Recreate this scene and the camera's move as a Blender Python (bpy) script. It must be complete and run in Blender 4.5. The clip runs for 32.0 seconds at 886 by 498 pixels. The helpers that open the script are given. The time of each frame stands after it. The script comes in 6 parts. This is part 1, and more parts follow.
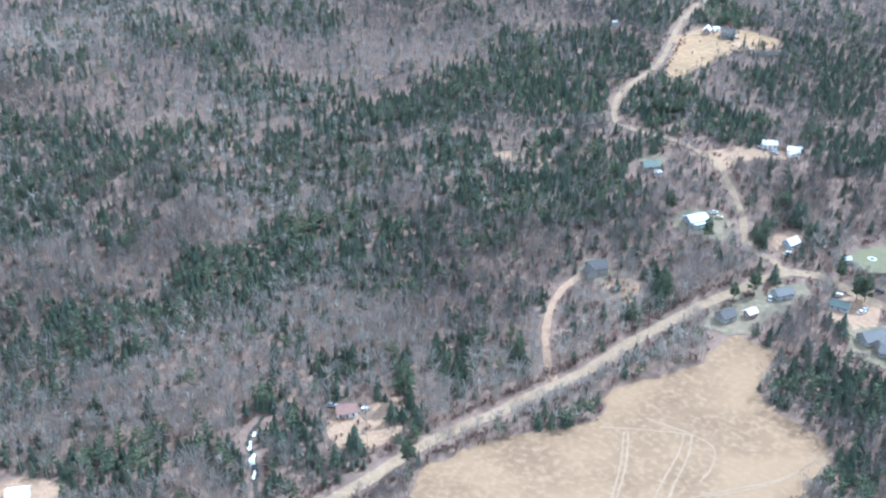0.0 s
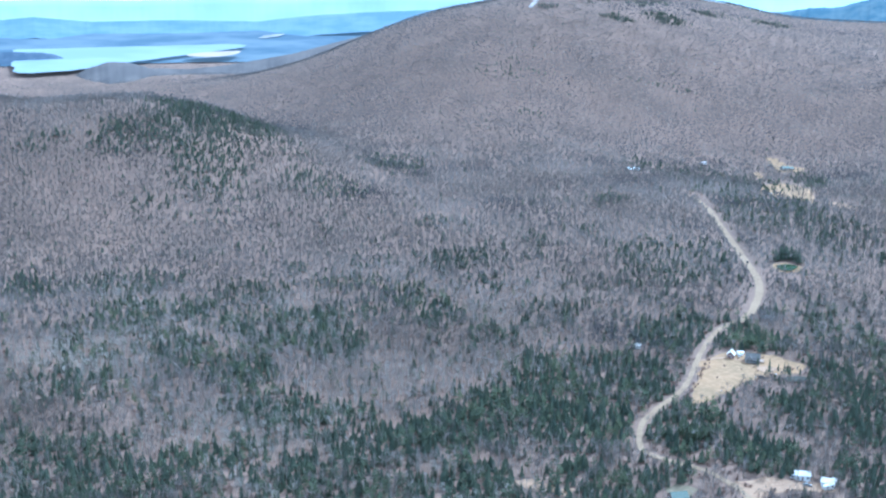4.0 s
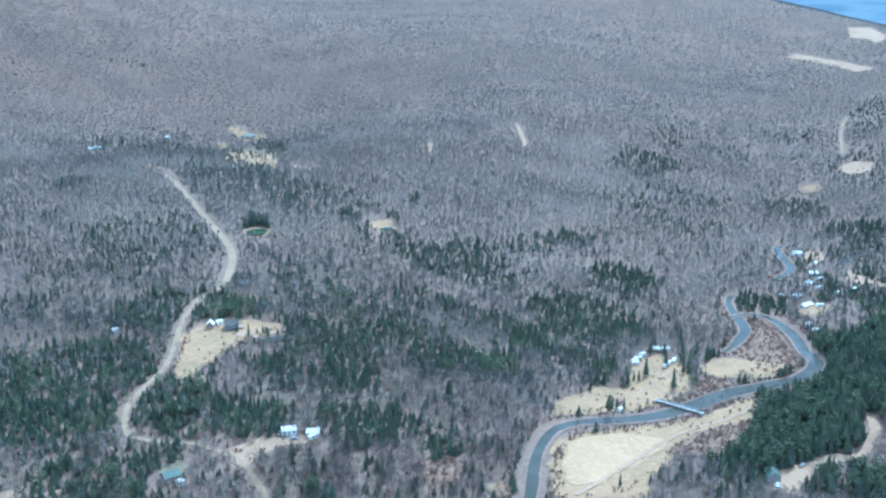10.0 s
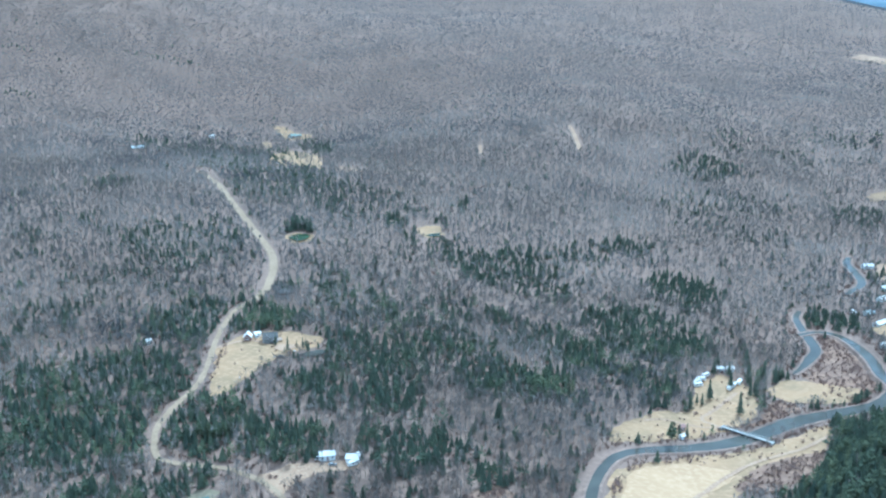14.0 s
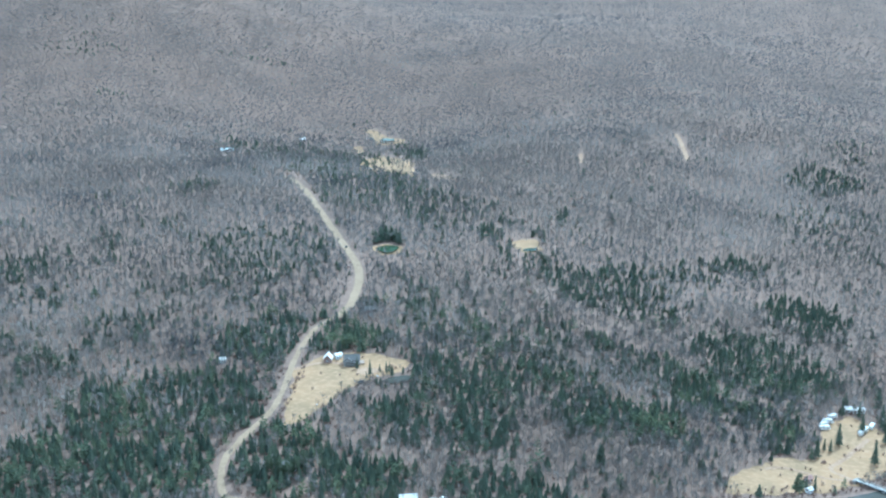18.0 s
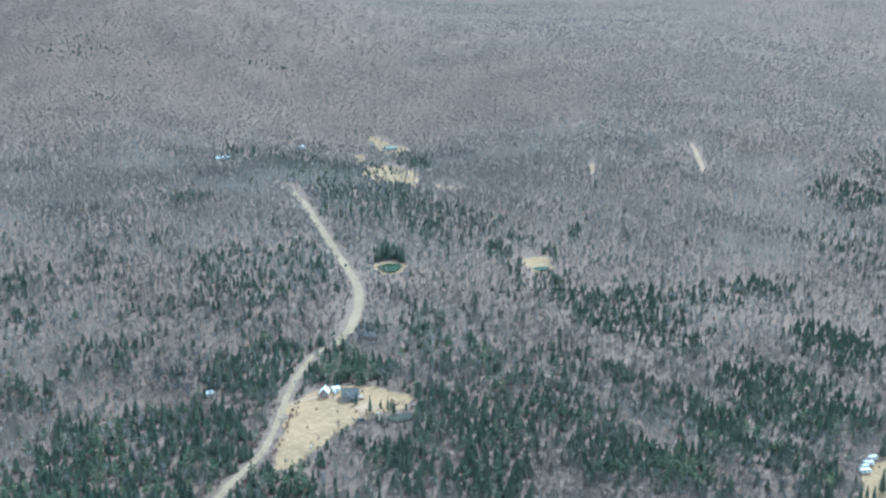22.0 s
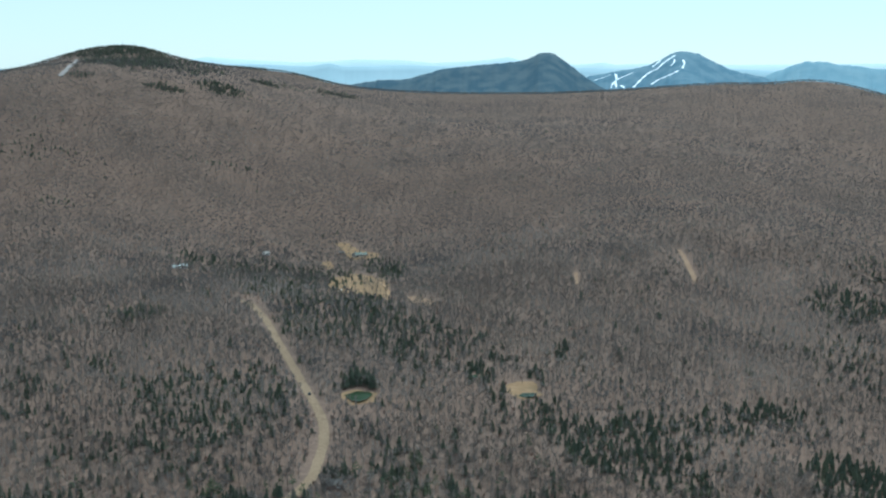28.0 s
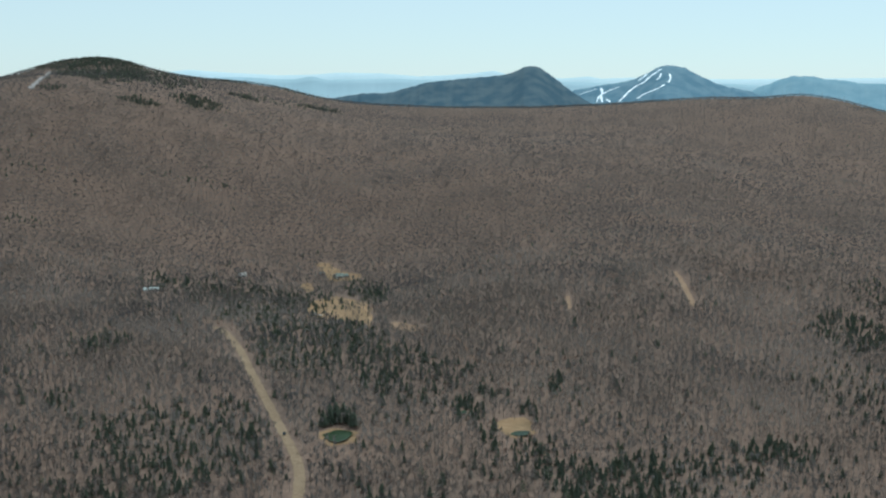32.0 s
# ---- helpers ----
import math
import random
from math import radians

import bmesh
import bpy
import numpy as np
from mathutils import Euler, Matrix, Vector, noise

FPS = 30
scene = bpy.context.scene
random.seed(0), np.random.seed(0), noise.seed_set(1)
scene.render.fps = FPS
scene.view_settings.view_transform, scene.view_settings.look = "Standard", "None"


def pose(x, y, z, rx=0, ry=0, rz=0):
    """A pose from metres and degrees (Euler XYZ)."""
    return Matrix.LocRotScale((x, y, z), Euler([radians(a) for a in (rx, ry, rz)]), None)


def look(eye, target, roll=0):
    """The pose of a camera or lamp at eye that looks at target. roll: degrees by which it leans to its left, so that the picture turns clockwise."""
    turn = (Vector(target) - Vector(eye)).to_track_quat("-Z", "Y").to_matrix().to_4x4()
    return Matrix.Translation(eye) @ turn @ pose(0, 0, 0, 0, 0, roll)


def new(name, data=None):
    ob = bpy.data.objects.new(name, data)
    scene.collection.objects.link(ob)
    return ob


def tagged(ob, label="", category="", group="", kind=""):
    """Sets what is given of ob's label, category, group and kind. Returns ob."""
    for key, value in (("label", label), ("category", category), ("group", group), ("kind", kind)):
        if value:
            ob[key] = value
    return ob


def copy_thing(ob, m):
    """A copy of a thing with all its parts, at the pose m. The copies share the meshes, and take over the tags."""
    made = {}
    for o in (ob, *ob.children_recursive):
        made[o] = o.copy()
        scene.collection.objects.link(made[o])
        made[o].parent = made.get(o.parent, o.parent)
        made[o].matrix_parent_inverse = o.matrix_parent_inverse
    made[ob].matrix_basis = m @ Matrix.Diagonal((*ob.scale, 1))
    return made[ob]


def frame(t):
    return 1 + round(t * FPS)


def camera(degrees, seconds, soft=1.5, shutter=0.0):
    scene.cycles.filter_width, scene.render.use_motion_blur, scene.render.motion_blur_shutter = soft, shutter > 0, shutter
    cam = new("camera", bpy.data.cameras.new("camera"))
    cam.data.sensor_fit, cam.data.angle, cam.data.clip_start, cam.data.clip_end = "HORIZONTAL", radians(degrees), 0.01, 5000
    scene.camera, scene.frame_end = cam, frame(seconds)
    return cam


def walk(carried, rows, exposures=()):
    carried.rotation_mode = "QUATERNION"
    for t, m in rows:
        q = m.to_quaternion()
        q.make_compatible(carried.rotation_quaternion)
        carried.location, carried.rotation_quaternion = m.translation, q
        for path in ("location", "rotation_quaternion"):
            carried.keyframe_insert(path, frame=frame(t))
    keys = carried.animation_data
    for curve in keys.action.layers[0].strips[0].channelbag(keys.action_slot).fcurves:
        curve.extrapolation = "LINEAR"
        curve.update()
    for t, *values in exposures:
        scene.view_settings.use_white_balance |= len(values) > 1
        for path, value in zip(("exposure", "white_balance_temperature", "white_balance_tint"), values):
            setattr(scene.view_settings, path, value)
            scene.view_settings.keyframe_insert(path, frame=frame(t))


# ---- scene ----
from mathutils.geometry import delaunay_2d_cdt

# ---------------- camera and its flight ----------------
FOV = 43.5
cam = camera(FOV, 32.0, soft=2.25)

# seconds, eye x, y, z, turn to the left, tilt up, lean
ROWS = [
    (0.0, 0.0, 0.0, 270.1, 0.00, -29.10, -0.04), (0.5, 0.1, 0.4, 270.1, 0.76, -29.14, 0.01), (1.0, 0.1, 0.8, 270.0, 1.10, -27.80, 0.01),
    (1.5, 0.2, 1.6, 270.2, 1.28, -25.45, 0.02), (2.0, 0.5, 2.7, 270.9, 1.39, -23.11, -0.06), (2.5, 1.1, 4.2, 272.3, 1.49, -20.66, -0.04),
    (3.0, 2.4, 6.6, 274.4, 1.57, -17.80, -0.10), (3.5, 4.1, 9.5, 276.8, 1.69, -14.61, -0.05), (5.5, 8.1, 15.8, 271.4, 1.30, -12.37, -0.30),
    (6.0, 9.2, 15.9, 272.1, 1.21, -14.02, -0.26), (6.5, 10.7, 15.2, 272.4, -0.56, -14.07, -0.25), (7.0, 12.2, 13.8, 272.6, -18.58, -14.33, -0.36),
    (7.5, 12.6, 12.9, 272.7, -21.96, -14.38, -0.40), (8.0, 12.4, 12.4, 272.8, -22.70, -14.39, -0.37), (8.5, 12.5, 12.3, 272.9, -23.41, -14.57, -0.28),
    (9.0, 13.2, 13.2, 272.9, -24.20, -14.59, -0.27), (9.5, 14.4, 15.0, 273.0, -24.96, -14.64, -0.26), (10.0, 15.8, 17.8, 273.0, -25.41, -14.69, -0.25),
    (10.5, 17.6, 21.3, 272.7, -25.75, -14.71, -0.26), (11.0, 19.5, 25.6, 272.1, -26.12, -14.71, -0.25), (11.5, 21.4, 30.9, 271.2, -25.66, -14.71, -0.20),
    (12.0, 23.3, 36.9, 270.2, -22.45, -14.66, -0.17), (12.5, 25.6, 43.2, 269.4, -19.70, -14.63, -0.12), (13.0, 28.1, 49.6, 269.2, -18.00, -14.65, -0.16),
    (13.5, 30.6, 55.1, 269.3, -17.54, -14.67, -0.16), (14.0, 33.4, 60.0, 269.7, -22.87, -14.76, -0.19), (14.5, 36.3, 64.9, 270.1, -29.31, -14.88, -0.15),
    (16.5, 47.2, 95.5, 264.5, -23.40, -14.66, -0.00), (17.0, 50.0, 103.9, 263.6, -19.17, -14.59, -0.07), (17.5, 52.5, 112.0, 262.8, -17.96, -14.55, -0.04),
    (18.0, 54.3, 120.0, 261.9, -17.95, -14.51, -0.05), (18.5, 56.0, 127.5, 261.4, -17.87, -14.48, -0.03), (19.0, 57.7, 134.5, 261.3, -17.67, -14.47, 0.00),
    (19.5, 59.7, 141.3, 261.2, -17.49, -14.47, 0.04), (20.0, 61.7, 148.0, 261.1, -17.48, -14.44, 0.03), (20.5, 63.6, 154.7, 260.9, -17.52, -14.42, 0.07),
    (21.0, 65.5, 161.5, 261.0, -17.66, -14.42, 0.07), (21.5, 67.4, 168.4, 261.0, -17.76, -14.40, 0.08), (22.0, 69.2, 175.3, 260.7, -17.84, -14.40, 0.15),
    (22.5, 71.1, 182.2, 260.4, -17.93, -14.35, 0.18), (23.0, 73.1, 189.1, 260.2, -18.07, -14.34, 0.22), (23.5, 75.2, 196.0, 259.9, -18.13, -14.35, 0.13),
    (24.0, 77.0, 202.9, 259.9, -18.18, -14.34, 0.13), (24.5, 78.9, 209.7, 259.7, -18.30, -14.34, 0.20), (26.5, 86.4, 237.7, 259.3, -19.01, -12.84, 0.19),
    (27.0, 88.8, 245.6, 259.8, -19.11, -12.01, 0.20), (27.5, 90.9, 253.6, 260.1, -19.24, -11.12, 0.28), (28.0, 93.1, 261.6, 260.3, -19.39, -9.51, 0.29),
    (28.5, 95.4, 269.2, 260.1, -19.51, -8.78, 0.27), (29.0, 97.6, 276.5, 260.1, -19.65, -8.79, 0.28), (29.5, 99.8, 283.5, 259.9, -19.73, -8.82, 0.27),
    (30.0, 102.1, 290.4, 259.7, -19.84, -8.82, 0.30), (30.5, 104.3, 297.3, 259.6, -20.01, -8.82, 0.35), (31.0, 106.6, 304.3, 259.5, -20.15, -8.82, 0.39),
    (31.5, 108.8, 311.2, 259.5, -20.17, -8.82, 0.44), (32.0, 110.8, 318.1, 259.6, -20.26, -8.82, 0.44),
]


def flight(x, y, z, yaw, pitch, roll):
    a, b = radians(yaw), radians(pitch)
    ahead = Vector((-math.sin(a) * math.cos(b), math.cos(a) * math.cos(b), math.sin(b)))
    eye = Vector((x, y, z))
    return look(eye, eye + ahead * 100, roll)


walk(cam, [(r[0], flight(*r[1:])) for r in ROWS], exposures=[(0.0, 1.5, 4700.0, 3.0), (2.0, 1.54, 4520.0, 1.0), (3.0, 1.6, 4380.0, 0.0), (3.5, 1.58, 4330.0, 0.0), (5.5, 0.12, 4300.0, 0.0), (6.0, 0.68, 4330.0, 0.0), (7.5, 1.26, 4050.0, -6.0), (14.0, 1.24, 4280.0, -9.0), (24.5, 1.24, 4480.0, -12.0), (27.0, 0.9, 4700.0, -12.0), (28.0, 0.08, 5250.0, -8.0), (28.5, -0.08, 5550.0, -6.0), (32.0, -0.16, 5600.0, -6.0)])

# ---------------- sky and sun ----------------
SUN_TURN, SUN_HEIGHT = 48.0, 47.0      # degrees to the right of +y, above the horizon
world = bpy.data.worlds.new("sky")
scene.world = world
world.use_nodes = True
wn = world.node_tree
sky = wn.nodes.new("ShaderNodeTexSky")
sky.sky_type, sky.sun_disc = "NISHITA", False
sky.sun_elevation, sky.sun_rotation = radians(SUN_HEIGHT), radians(SUN_TURN)
sky.air_density, sky.dust_density, sky.ozone_density = 0.9, 0.1, 1.5
tint = wn.nodes.new("ShaderNodeMix")
tint.data_type, tint.blend_type = "RGBA", "MULTIPLY"
tint.inputs[0].default_value, tint.inputs[7].default_value = 1.0, (0.76, 0.88, 1.0, 1)
wn.links.new(sky.outputs[0], tint.inputs[6])
veil = wn.nodes.new("ShaderNodeMix")
veil.data_type = "RGBA"
veil.inputs[0].default_value, veil.inputs[7].default_value = 0.76, (5.75, 5.92, 6.0, 1)
wn.links.new(tint.outputs[2], veil.inputs[6])
wn.links.new(veil.outputs[2], wn.nodes["Background"].inputs[0])
wn.nodes["Background"].inputs[1].default_value = 0.14
sun = new("sun", bpy.data.lights.new("sun", "SUN"))
sun.data.energy, sun.data.angle, sun.data.color = 2.4, radians(0.53), (1.0, 0.95, 0.88)
a, b = radians(SUN_TURN), radians(SUN_HEIGHT)
toward = Vector((math.sin(a) * math.cos(b), math.cos(a) * math.cos(b), math.sin(b)))
sun.matrix_world = look(toward * 1000, (0, 0, 0))


# ---------------- materials ----------------
def nodes_of(name):
    m = bpy.data.materials.new(name)
    m.use_nodes = True
    return m, m.node_tree.nodes, m.node_tree.links, m.node_tree.nodes["Principled BSDF"]


def blend(nodes, links, fac, a, b):
    mix = nodes.new("ShaderNodeMix")
    mix.data_type = "RGBA"
    for socket, value in ((mix.inputs[0], fac), (mix.inputs[6], a), (mix.inputs[7], b)):
        if hasattr(value, "is_linked"):
            links.new(value, socket)
        elif isinstance(value, tuple):
            socket.default_value = (*value, 1)
        else:
            socket.default_value = value
    return mix.outputs[2]


def cloud(nodes, links, scale, detail=3.0, low=0.35, high=0.65, stretch=None):
    coord = nodes.new("ShaderNodeTexCoord")
    tex = nodes.new("ShaderNodeTexNoise")
    tex.inputs["Scale"].default_value, tex.inputs["Detail"].default_value = scale, detail
    if stretch:
        move = nodes.new("ShaderNodeMapping")
        move.inputs["Scale"].default_value = stretch
        links.new(coord.outputs["Object"], move.inputs[0])
        links.new(move.outputs[0], tex.inputs[0])
    else:
        links.new(coord.outputs["Object"], tex.inputs[0])
    span = nodes.new("ShaderNodeMapRange")
    span.inputs[1].default_value, span.inputs[2].default_value = low, high
    links.new(tex.outputs[0], span.inputs[0])
    return span.outputs[0]


def ground_mat(name, a, b, c, s1, s2, rough=0.95, bump=0.3, stretch=None):
    """Two scales of noise over three colours, with a rough relief."""
    m, n, l, p = nodes_of(name)
    first = blend(n, l, cloud(n, l, s1, 4.0), a, b)
    fine = cloud(n, l, s2, 5.0, 0.45, 0.75, stretch)
    l.new(blend(n, l, fine, first, c), p.inputs["Base Color"])
    p.inputs["Roughness"].default_value = rough
    p.inputs["Specular IOR Level"].default_value = 0.15
    if bump:
        bp = n.new("ShaderNodeBump")
        bp.inputs["Strength"].default_value, bp.inputs["Distance"].default_value = bump, 0.3
        l.new(fine, bp.inputs["Height"])
        l.new(bp.outputs[0], p.inputs["Normal"])
    return m


def tree_mat(name, a, b, c, through_light=0.5, rough=0.9, stem=None):
    """Colour changes from plant to plant by the mesh's own 'tone', and in drifts over the land; stems have tones over 1."""
    m, n, l, p = nodes_of(name)
    tone = n.new("ShaderNodeAttribute")
    tone.attribute_name = "tone"
    first = blend(n, l, tone.outputs["Fac"], a, b)
    col = blend(n, l, cloud(n, l, 0.006, 4.0, 0.42, 0.62), first, c)
    if stem:
        over = n.new("ShaderNodeMath")
        over.operation, over.use_clamp = "SUBTRACT", True
        l.new(tone.outputs["Fac"], over.inputs[0])
        over.inputs[1].default_value = 1.0
        col = blend(n, l, over.outputs[0], col, stem)
    l.new(col, p.inputs["Base Color"])
    p.inputs["Roughness"].default_value = rough
    p.inputs["Specular IOR Level"].default_value = 0.1
    # thin twigs and needles pass light on from either side
    thin = n.new("ShaderNodeBsdfTranslucent")
    l.new(col, thin.inputs[0])
    both = n.new("ShaderNodeMixShader")
    both.inputs[0].default_value = through_light
    l.new(p.outputs[0], both.inputs[1])
    l.new(thin.outputs[0], both.inputs[2])
    l.new(both.outputs[0], n["Material Output"].inputs[0])
    return m


def plain_mat(name, a, b, scale=1.5, rough=0.7, metal=0.0, stretch=None):
    m, n, l, p = nodes_of(name)
    l.new(blend(n, l, cloud(n, l, scale, 4.0, 0.3, 0.75, stretch), a, b), p.inputs["Base Color"])
    p.inputs["Roughness"].default_value, p.inputs["Metallic"].default_value = rough, metal
    return m


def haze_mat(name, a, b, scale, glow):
    """The far distance: a plain backdrop; the haze of many kilometres of air is put into its colour and glow."""
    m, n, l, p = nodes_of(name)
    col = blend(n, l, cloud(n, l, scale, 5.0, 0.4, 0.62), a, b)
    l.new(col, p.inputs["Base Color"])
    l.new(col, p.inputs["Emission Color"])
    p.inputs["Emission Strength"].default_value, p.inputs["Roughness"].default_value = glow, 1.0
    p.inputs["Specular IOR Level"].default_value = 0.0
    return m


def water_mat(name, deep, rough=0.06):
    m, n, l, p = nodes_of(name)
    l.new(blend(n, l, cloud(n, l, 0.05, 3.0), deep, tuple(v * 1.5 for v in deep)), p.inputs["Base Color"])
    p.inputs["Roughness"].default_value, p.inputs["Specular IOR Level"].default_value = rough, 0.07
    bp = n.new("ShaderNodeBump")
    bp.inputs["Strength"].default_value, bp.inputs["Distance"].default_value = 0.25, 0.15
    l.new(cloud(n, l, 0.6, 3.0, 0.2, 0.8), bp.inputs["Height"])
    l.new(bp.outputs[0], p.inputs["Normal"])
    return m


LITTER = ground_mat("leaf_litter", (0.205, 0.138, 0.105), (0.148, 0.106, 0.085), (0.268, 0.184, 0.138), 0.012, 0.25)
GRAVEL = ground_mat("gravel_road", (0.297, 0.212, 0.137), (0.236, 0.165, 0.105), (0.340, 0.247, 0.162), 0.05, 0.5, bump=0.1)
DIRT = ground_mat("sandy_dirt", (0.339, 0.223, 0.142), (0.260, 0.167, 0.108), (0.396, 0.274, 0.182), 0.06, 0.6)
STRAW = ground_mat("dry_hayfield", (0.267, 0.175, 0.102), (0.187, 0.119, 0.071), (0.301, 0.203, 0.121), 0.035, 0.4, bump=0.15)
PALE_STRAW = ground_mat("pressed_straw", (0.302, 0.212, 0.137), (0.261, 0.182, 0.117), (0.329, 0.236, 0.155), 0.15, 0.8, bump=0.1)
YARD = ground_mat("worn_yard_grass", (0.20, 0.160, 0.105), (0.15, 0.130, 0.085), (0.28, 0.210, 0.145), 0.06, 0.4)
LAWN = ground_mat("spring_lawn", (0.316, 0.200, 0.108), (0.240, 0.162, 0.090), (0.367, 0.241, 0.142), 0.045, 0.3, bump=0.12)
SAND = ground_mat("pale_stubble", (0.405, 0.264, 0.147), (0.34, 0.218, 0.12), (0.45, 0.304, 0.18), 0.03, 0.3, bump=0.1)
MARSH = ground_mat("marsh_sedge", (0.225, 0.138, 0.092), (0.155, 0.098, 0.072), (0.30, 0.195, 0.13), 0.03, 0.3)
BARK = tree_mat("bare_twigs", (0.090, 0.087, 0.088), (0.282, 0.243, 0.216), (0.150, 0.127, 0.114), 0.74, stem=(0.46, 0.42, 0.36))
NEEDLE = tree_mat("dark_needles", (0.085, 0.106, 0.083), (0.162, 0.178, 0.118), (0.115, 0.134, 0.098), 0.42)
PINE = tree_mat("pine_needles", (0.080, 0.098, 0.066), (0.150, 0.162, 0.092), (0.102, 0.118, 0.078), 0.40)
BRUSH = tree_mat("bare_brush", (0.185, 0.125, 0.105), (0.29, 0.205, 0.165), (0.235, 0.16, 0.132))
RIVER = water_mat("river_water", (0.050, 0.047, 0.038), 0.16)
PONDW = water_mat("green_pond_water", (0.030, 0.046, 0.024), 0.25)
GREYPOND = water_mat("grey_pond_water", (0.048, 0.046, 0.034), 0.4)
PALEPOND = water_mat("pale_pond_water", (0.125, 0.112, 0.062), 0.3)
# far lowland and lake: air haze painted as pale colour plus some glow
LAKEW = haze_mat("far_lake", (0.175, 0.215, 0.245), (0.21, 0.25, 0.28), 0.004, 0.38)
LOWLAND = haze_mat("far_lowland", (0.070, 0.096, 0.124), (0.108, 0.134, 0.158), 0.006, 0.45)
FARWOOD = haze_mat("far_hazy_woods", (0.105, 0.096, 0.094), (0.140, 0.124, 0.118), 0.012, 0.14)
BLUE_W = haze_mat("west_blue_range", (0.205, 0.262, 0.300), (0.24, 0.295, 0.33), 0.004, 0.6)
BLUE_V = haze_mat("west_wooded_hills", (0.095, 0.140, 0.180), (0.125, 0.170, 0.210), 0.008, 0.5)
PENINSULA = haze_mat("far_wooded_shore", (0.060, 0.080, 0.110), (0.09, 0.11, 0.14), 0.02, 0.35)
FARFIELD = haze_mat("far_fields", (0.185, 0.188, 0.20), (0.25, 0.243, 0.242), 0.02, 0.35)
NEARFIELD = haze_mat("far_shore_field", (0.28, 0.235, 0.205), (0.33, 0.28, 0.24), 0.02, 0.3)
# horizon mountains: the blue of the air is put into colour and glow
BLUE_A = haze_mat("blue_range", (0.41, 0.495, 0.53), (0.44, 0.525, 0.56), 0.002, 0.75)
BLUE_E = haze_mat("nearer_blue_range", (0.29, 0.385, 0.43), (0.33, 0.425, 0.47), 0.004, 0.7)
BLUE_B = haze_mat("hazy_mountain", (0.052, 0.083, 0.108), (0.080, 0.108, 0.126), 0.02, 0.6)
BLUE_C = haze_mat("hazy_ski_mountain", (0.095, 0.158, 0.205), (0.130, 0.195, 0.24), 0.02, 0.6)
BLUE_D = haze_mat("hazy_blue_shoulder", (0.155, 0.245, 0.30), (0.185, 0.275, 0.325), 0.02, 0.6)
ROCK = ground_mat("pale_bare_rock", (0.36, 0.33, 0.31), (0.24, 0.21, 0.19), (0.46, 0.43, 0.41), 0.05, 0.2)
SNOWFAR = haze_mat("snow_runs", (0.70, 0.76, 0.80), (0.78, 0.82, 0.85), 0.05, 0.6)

# ---------------- the lie of the land ----------------
# low swells on a 300 m net, x from -900 to 1800: heights of the swells row by row
NEAR_SWELLS = {
    100: (-5.1, -14.8, 21.3, 58.8, -40.6, -44.8, 14.7, 7.3, 1.4, 0.0),
    400: (1.9, -15.0, -30.2, -15.9, -38.1, 40.7, 59.3, 11.7, 12.0, 6.7),
    700: (23.9, 49.9, 27.2, 1.7, 28.8, 33.9, -43.0, -15.3, 42.5, 22.1),
    1000: (5.7, -19.7, -9.1, -6.9, -33.1, -6.0, -52.2, -7.7, 63.4, 33.5),
    1300: (38.5, -40.8, -45.3, 79.0, 9.3, 56.9, 50.3, -27.9, 20.8, 28.6),
}
FAR_SWELLS = {
    1600: (95.4, 70.3, -12.7, 58.8, -77.1, -50.1, 68.6, -41.4, -13.1, 32.9),
    1900: (31.9, -16.0, -73.4, 44.7, -21.2, -29.7, 81.2, 0.0, 20.2, 47.1),
    2200: (-9.2, -41.4, -20.5, 115.1, 101.7, 23.2, 32.3, 0.0, 50.7, 52.1),
    2500: (7.0, 25.3, 26.2, 47.8, 24.1, -39.1, 6.9, 2.6, 39.7, 52.7),
    2800: (8.2, 13.5, -12.5, 59.5, 120.6, 46.4, 76.7, 54.2, 23.9, 27.5),
}
KNOLLS = [(380, 2660, 60, -14.0), (590, 2660, 60, 9.0), (1680, 2290, 70, 9.0), (1597, 2374, 40, -6.0), (1760, 2150, 80, -7.0), (40, 2420, 70, -8.0), (235, 2690, 110, 24.0), (20, 2620, 90, -10.0), (-310, 1400, 170, 43.5), (-180, 1400, 170, -39.5), (-420, 1400, 170, 73.8), (158, 2480, 200, -49.4),
          (452, 600, 170, -38.6), (600, 760, 170, -27.0), (300, 640, 170, 21.9), (-330, 1380, 90, 9.0)]
SWELLS = [(-900 + 300 * i, y, 330, h) for rows in (NEAR_SWELLS, FAR_SWELLS) for y, row in rows.items() for i, h in enumerate(row)] + KNOLLS


def height(x, y):
    """Height of the ground, for numbers or arrays."""
    x, y = np.asarray(x, float), np.asarray(y, float)
    z = np.zeros(np.broadcast(x, y).shape)
    for cx, cy, r, h in SWELLS:
        z += h * np.exp(-((x - cx) ** 2 + (y - cy) ** 2) / (2 * r * r))
    far = np.hypot(x - 8, y - 16)
    step = np.clip((far - 2700) / 500, 0, 1)
    rise = 270 - far * np.tan(np.radians(4.6 - 3.75 * np.clip((far - 2700) / 2100, 0, 1.2)))
    z = z + (np.maximum(z, rise) - z) * step * step * (3 - 2 * step)
    return z + 0.5 * np.sin(x / 31 + 1.3 * np.sin(y / 47)) * np.sin(y / 37 + 0.7)


def ground_at(x, y):
    return float(height(x, y))


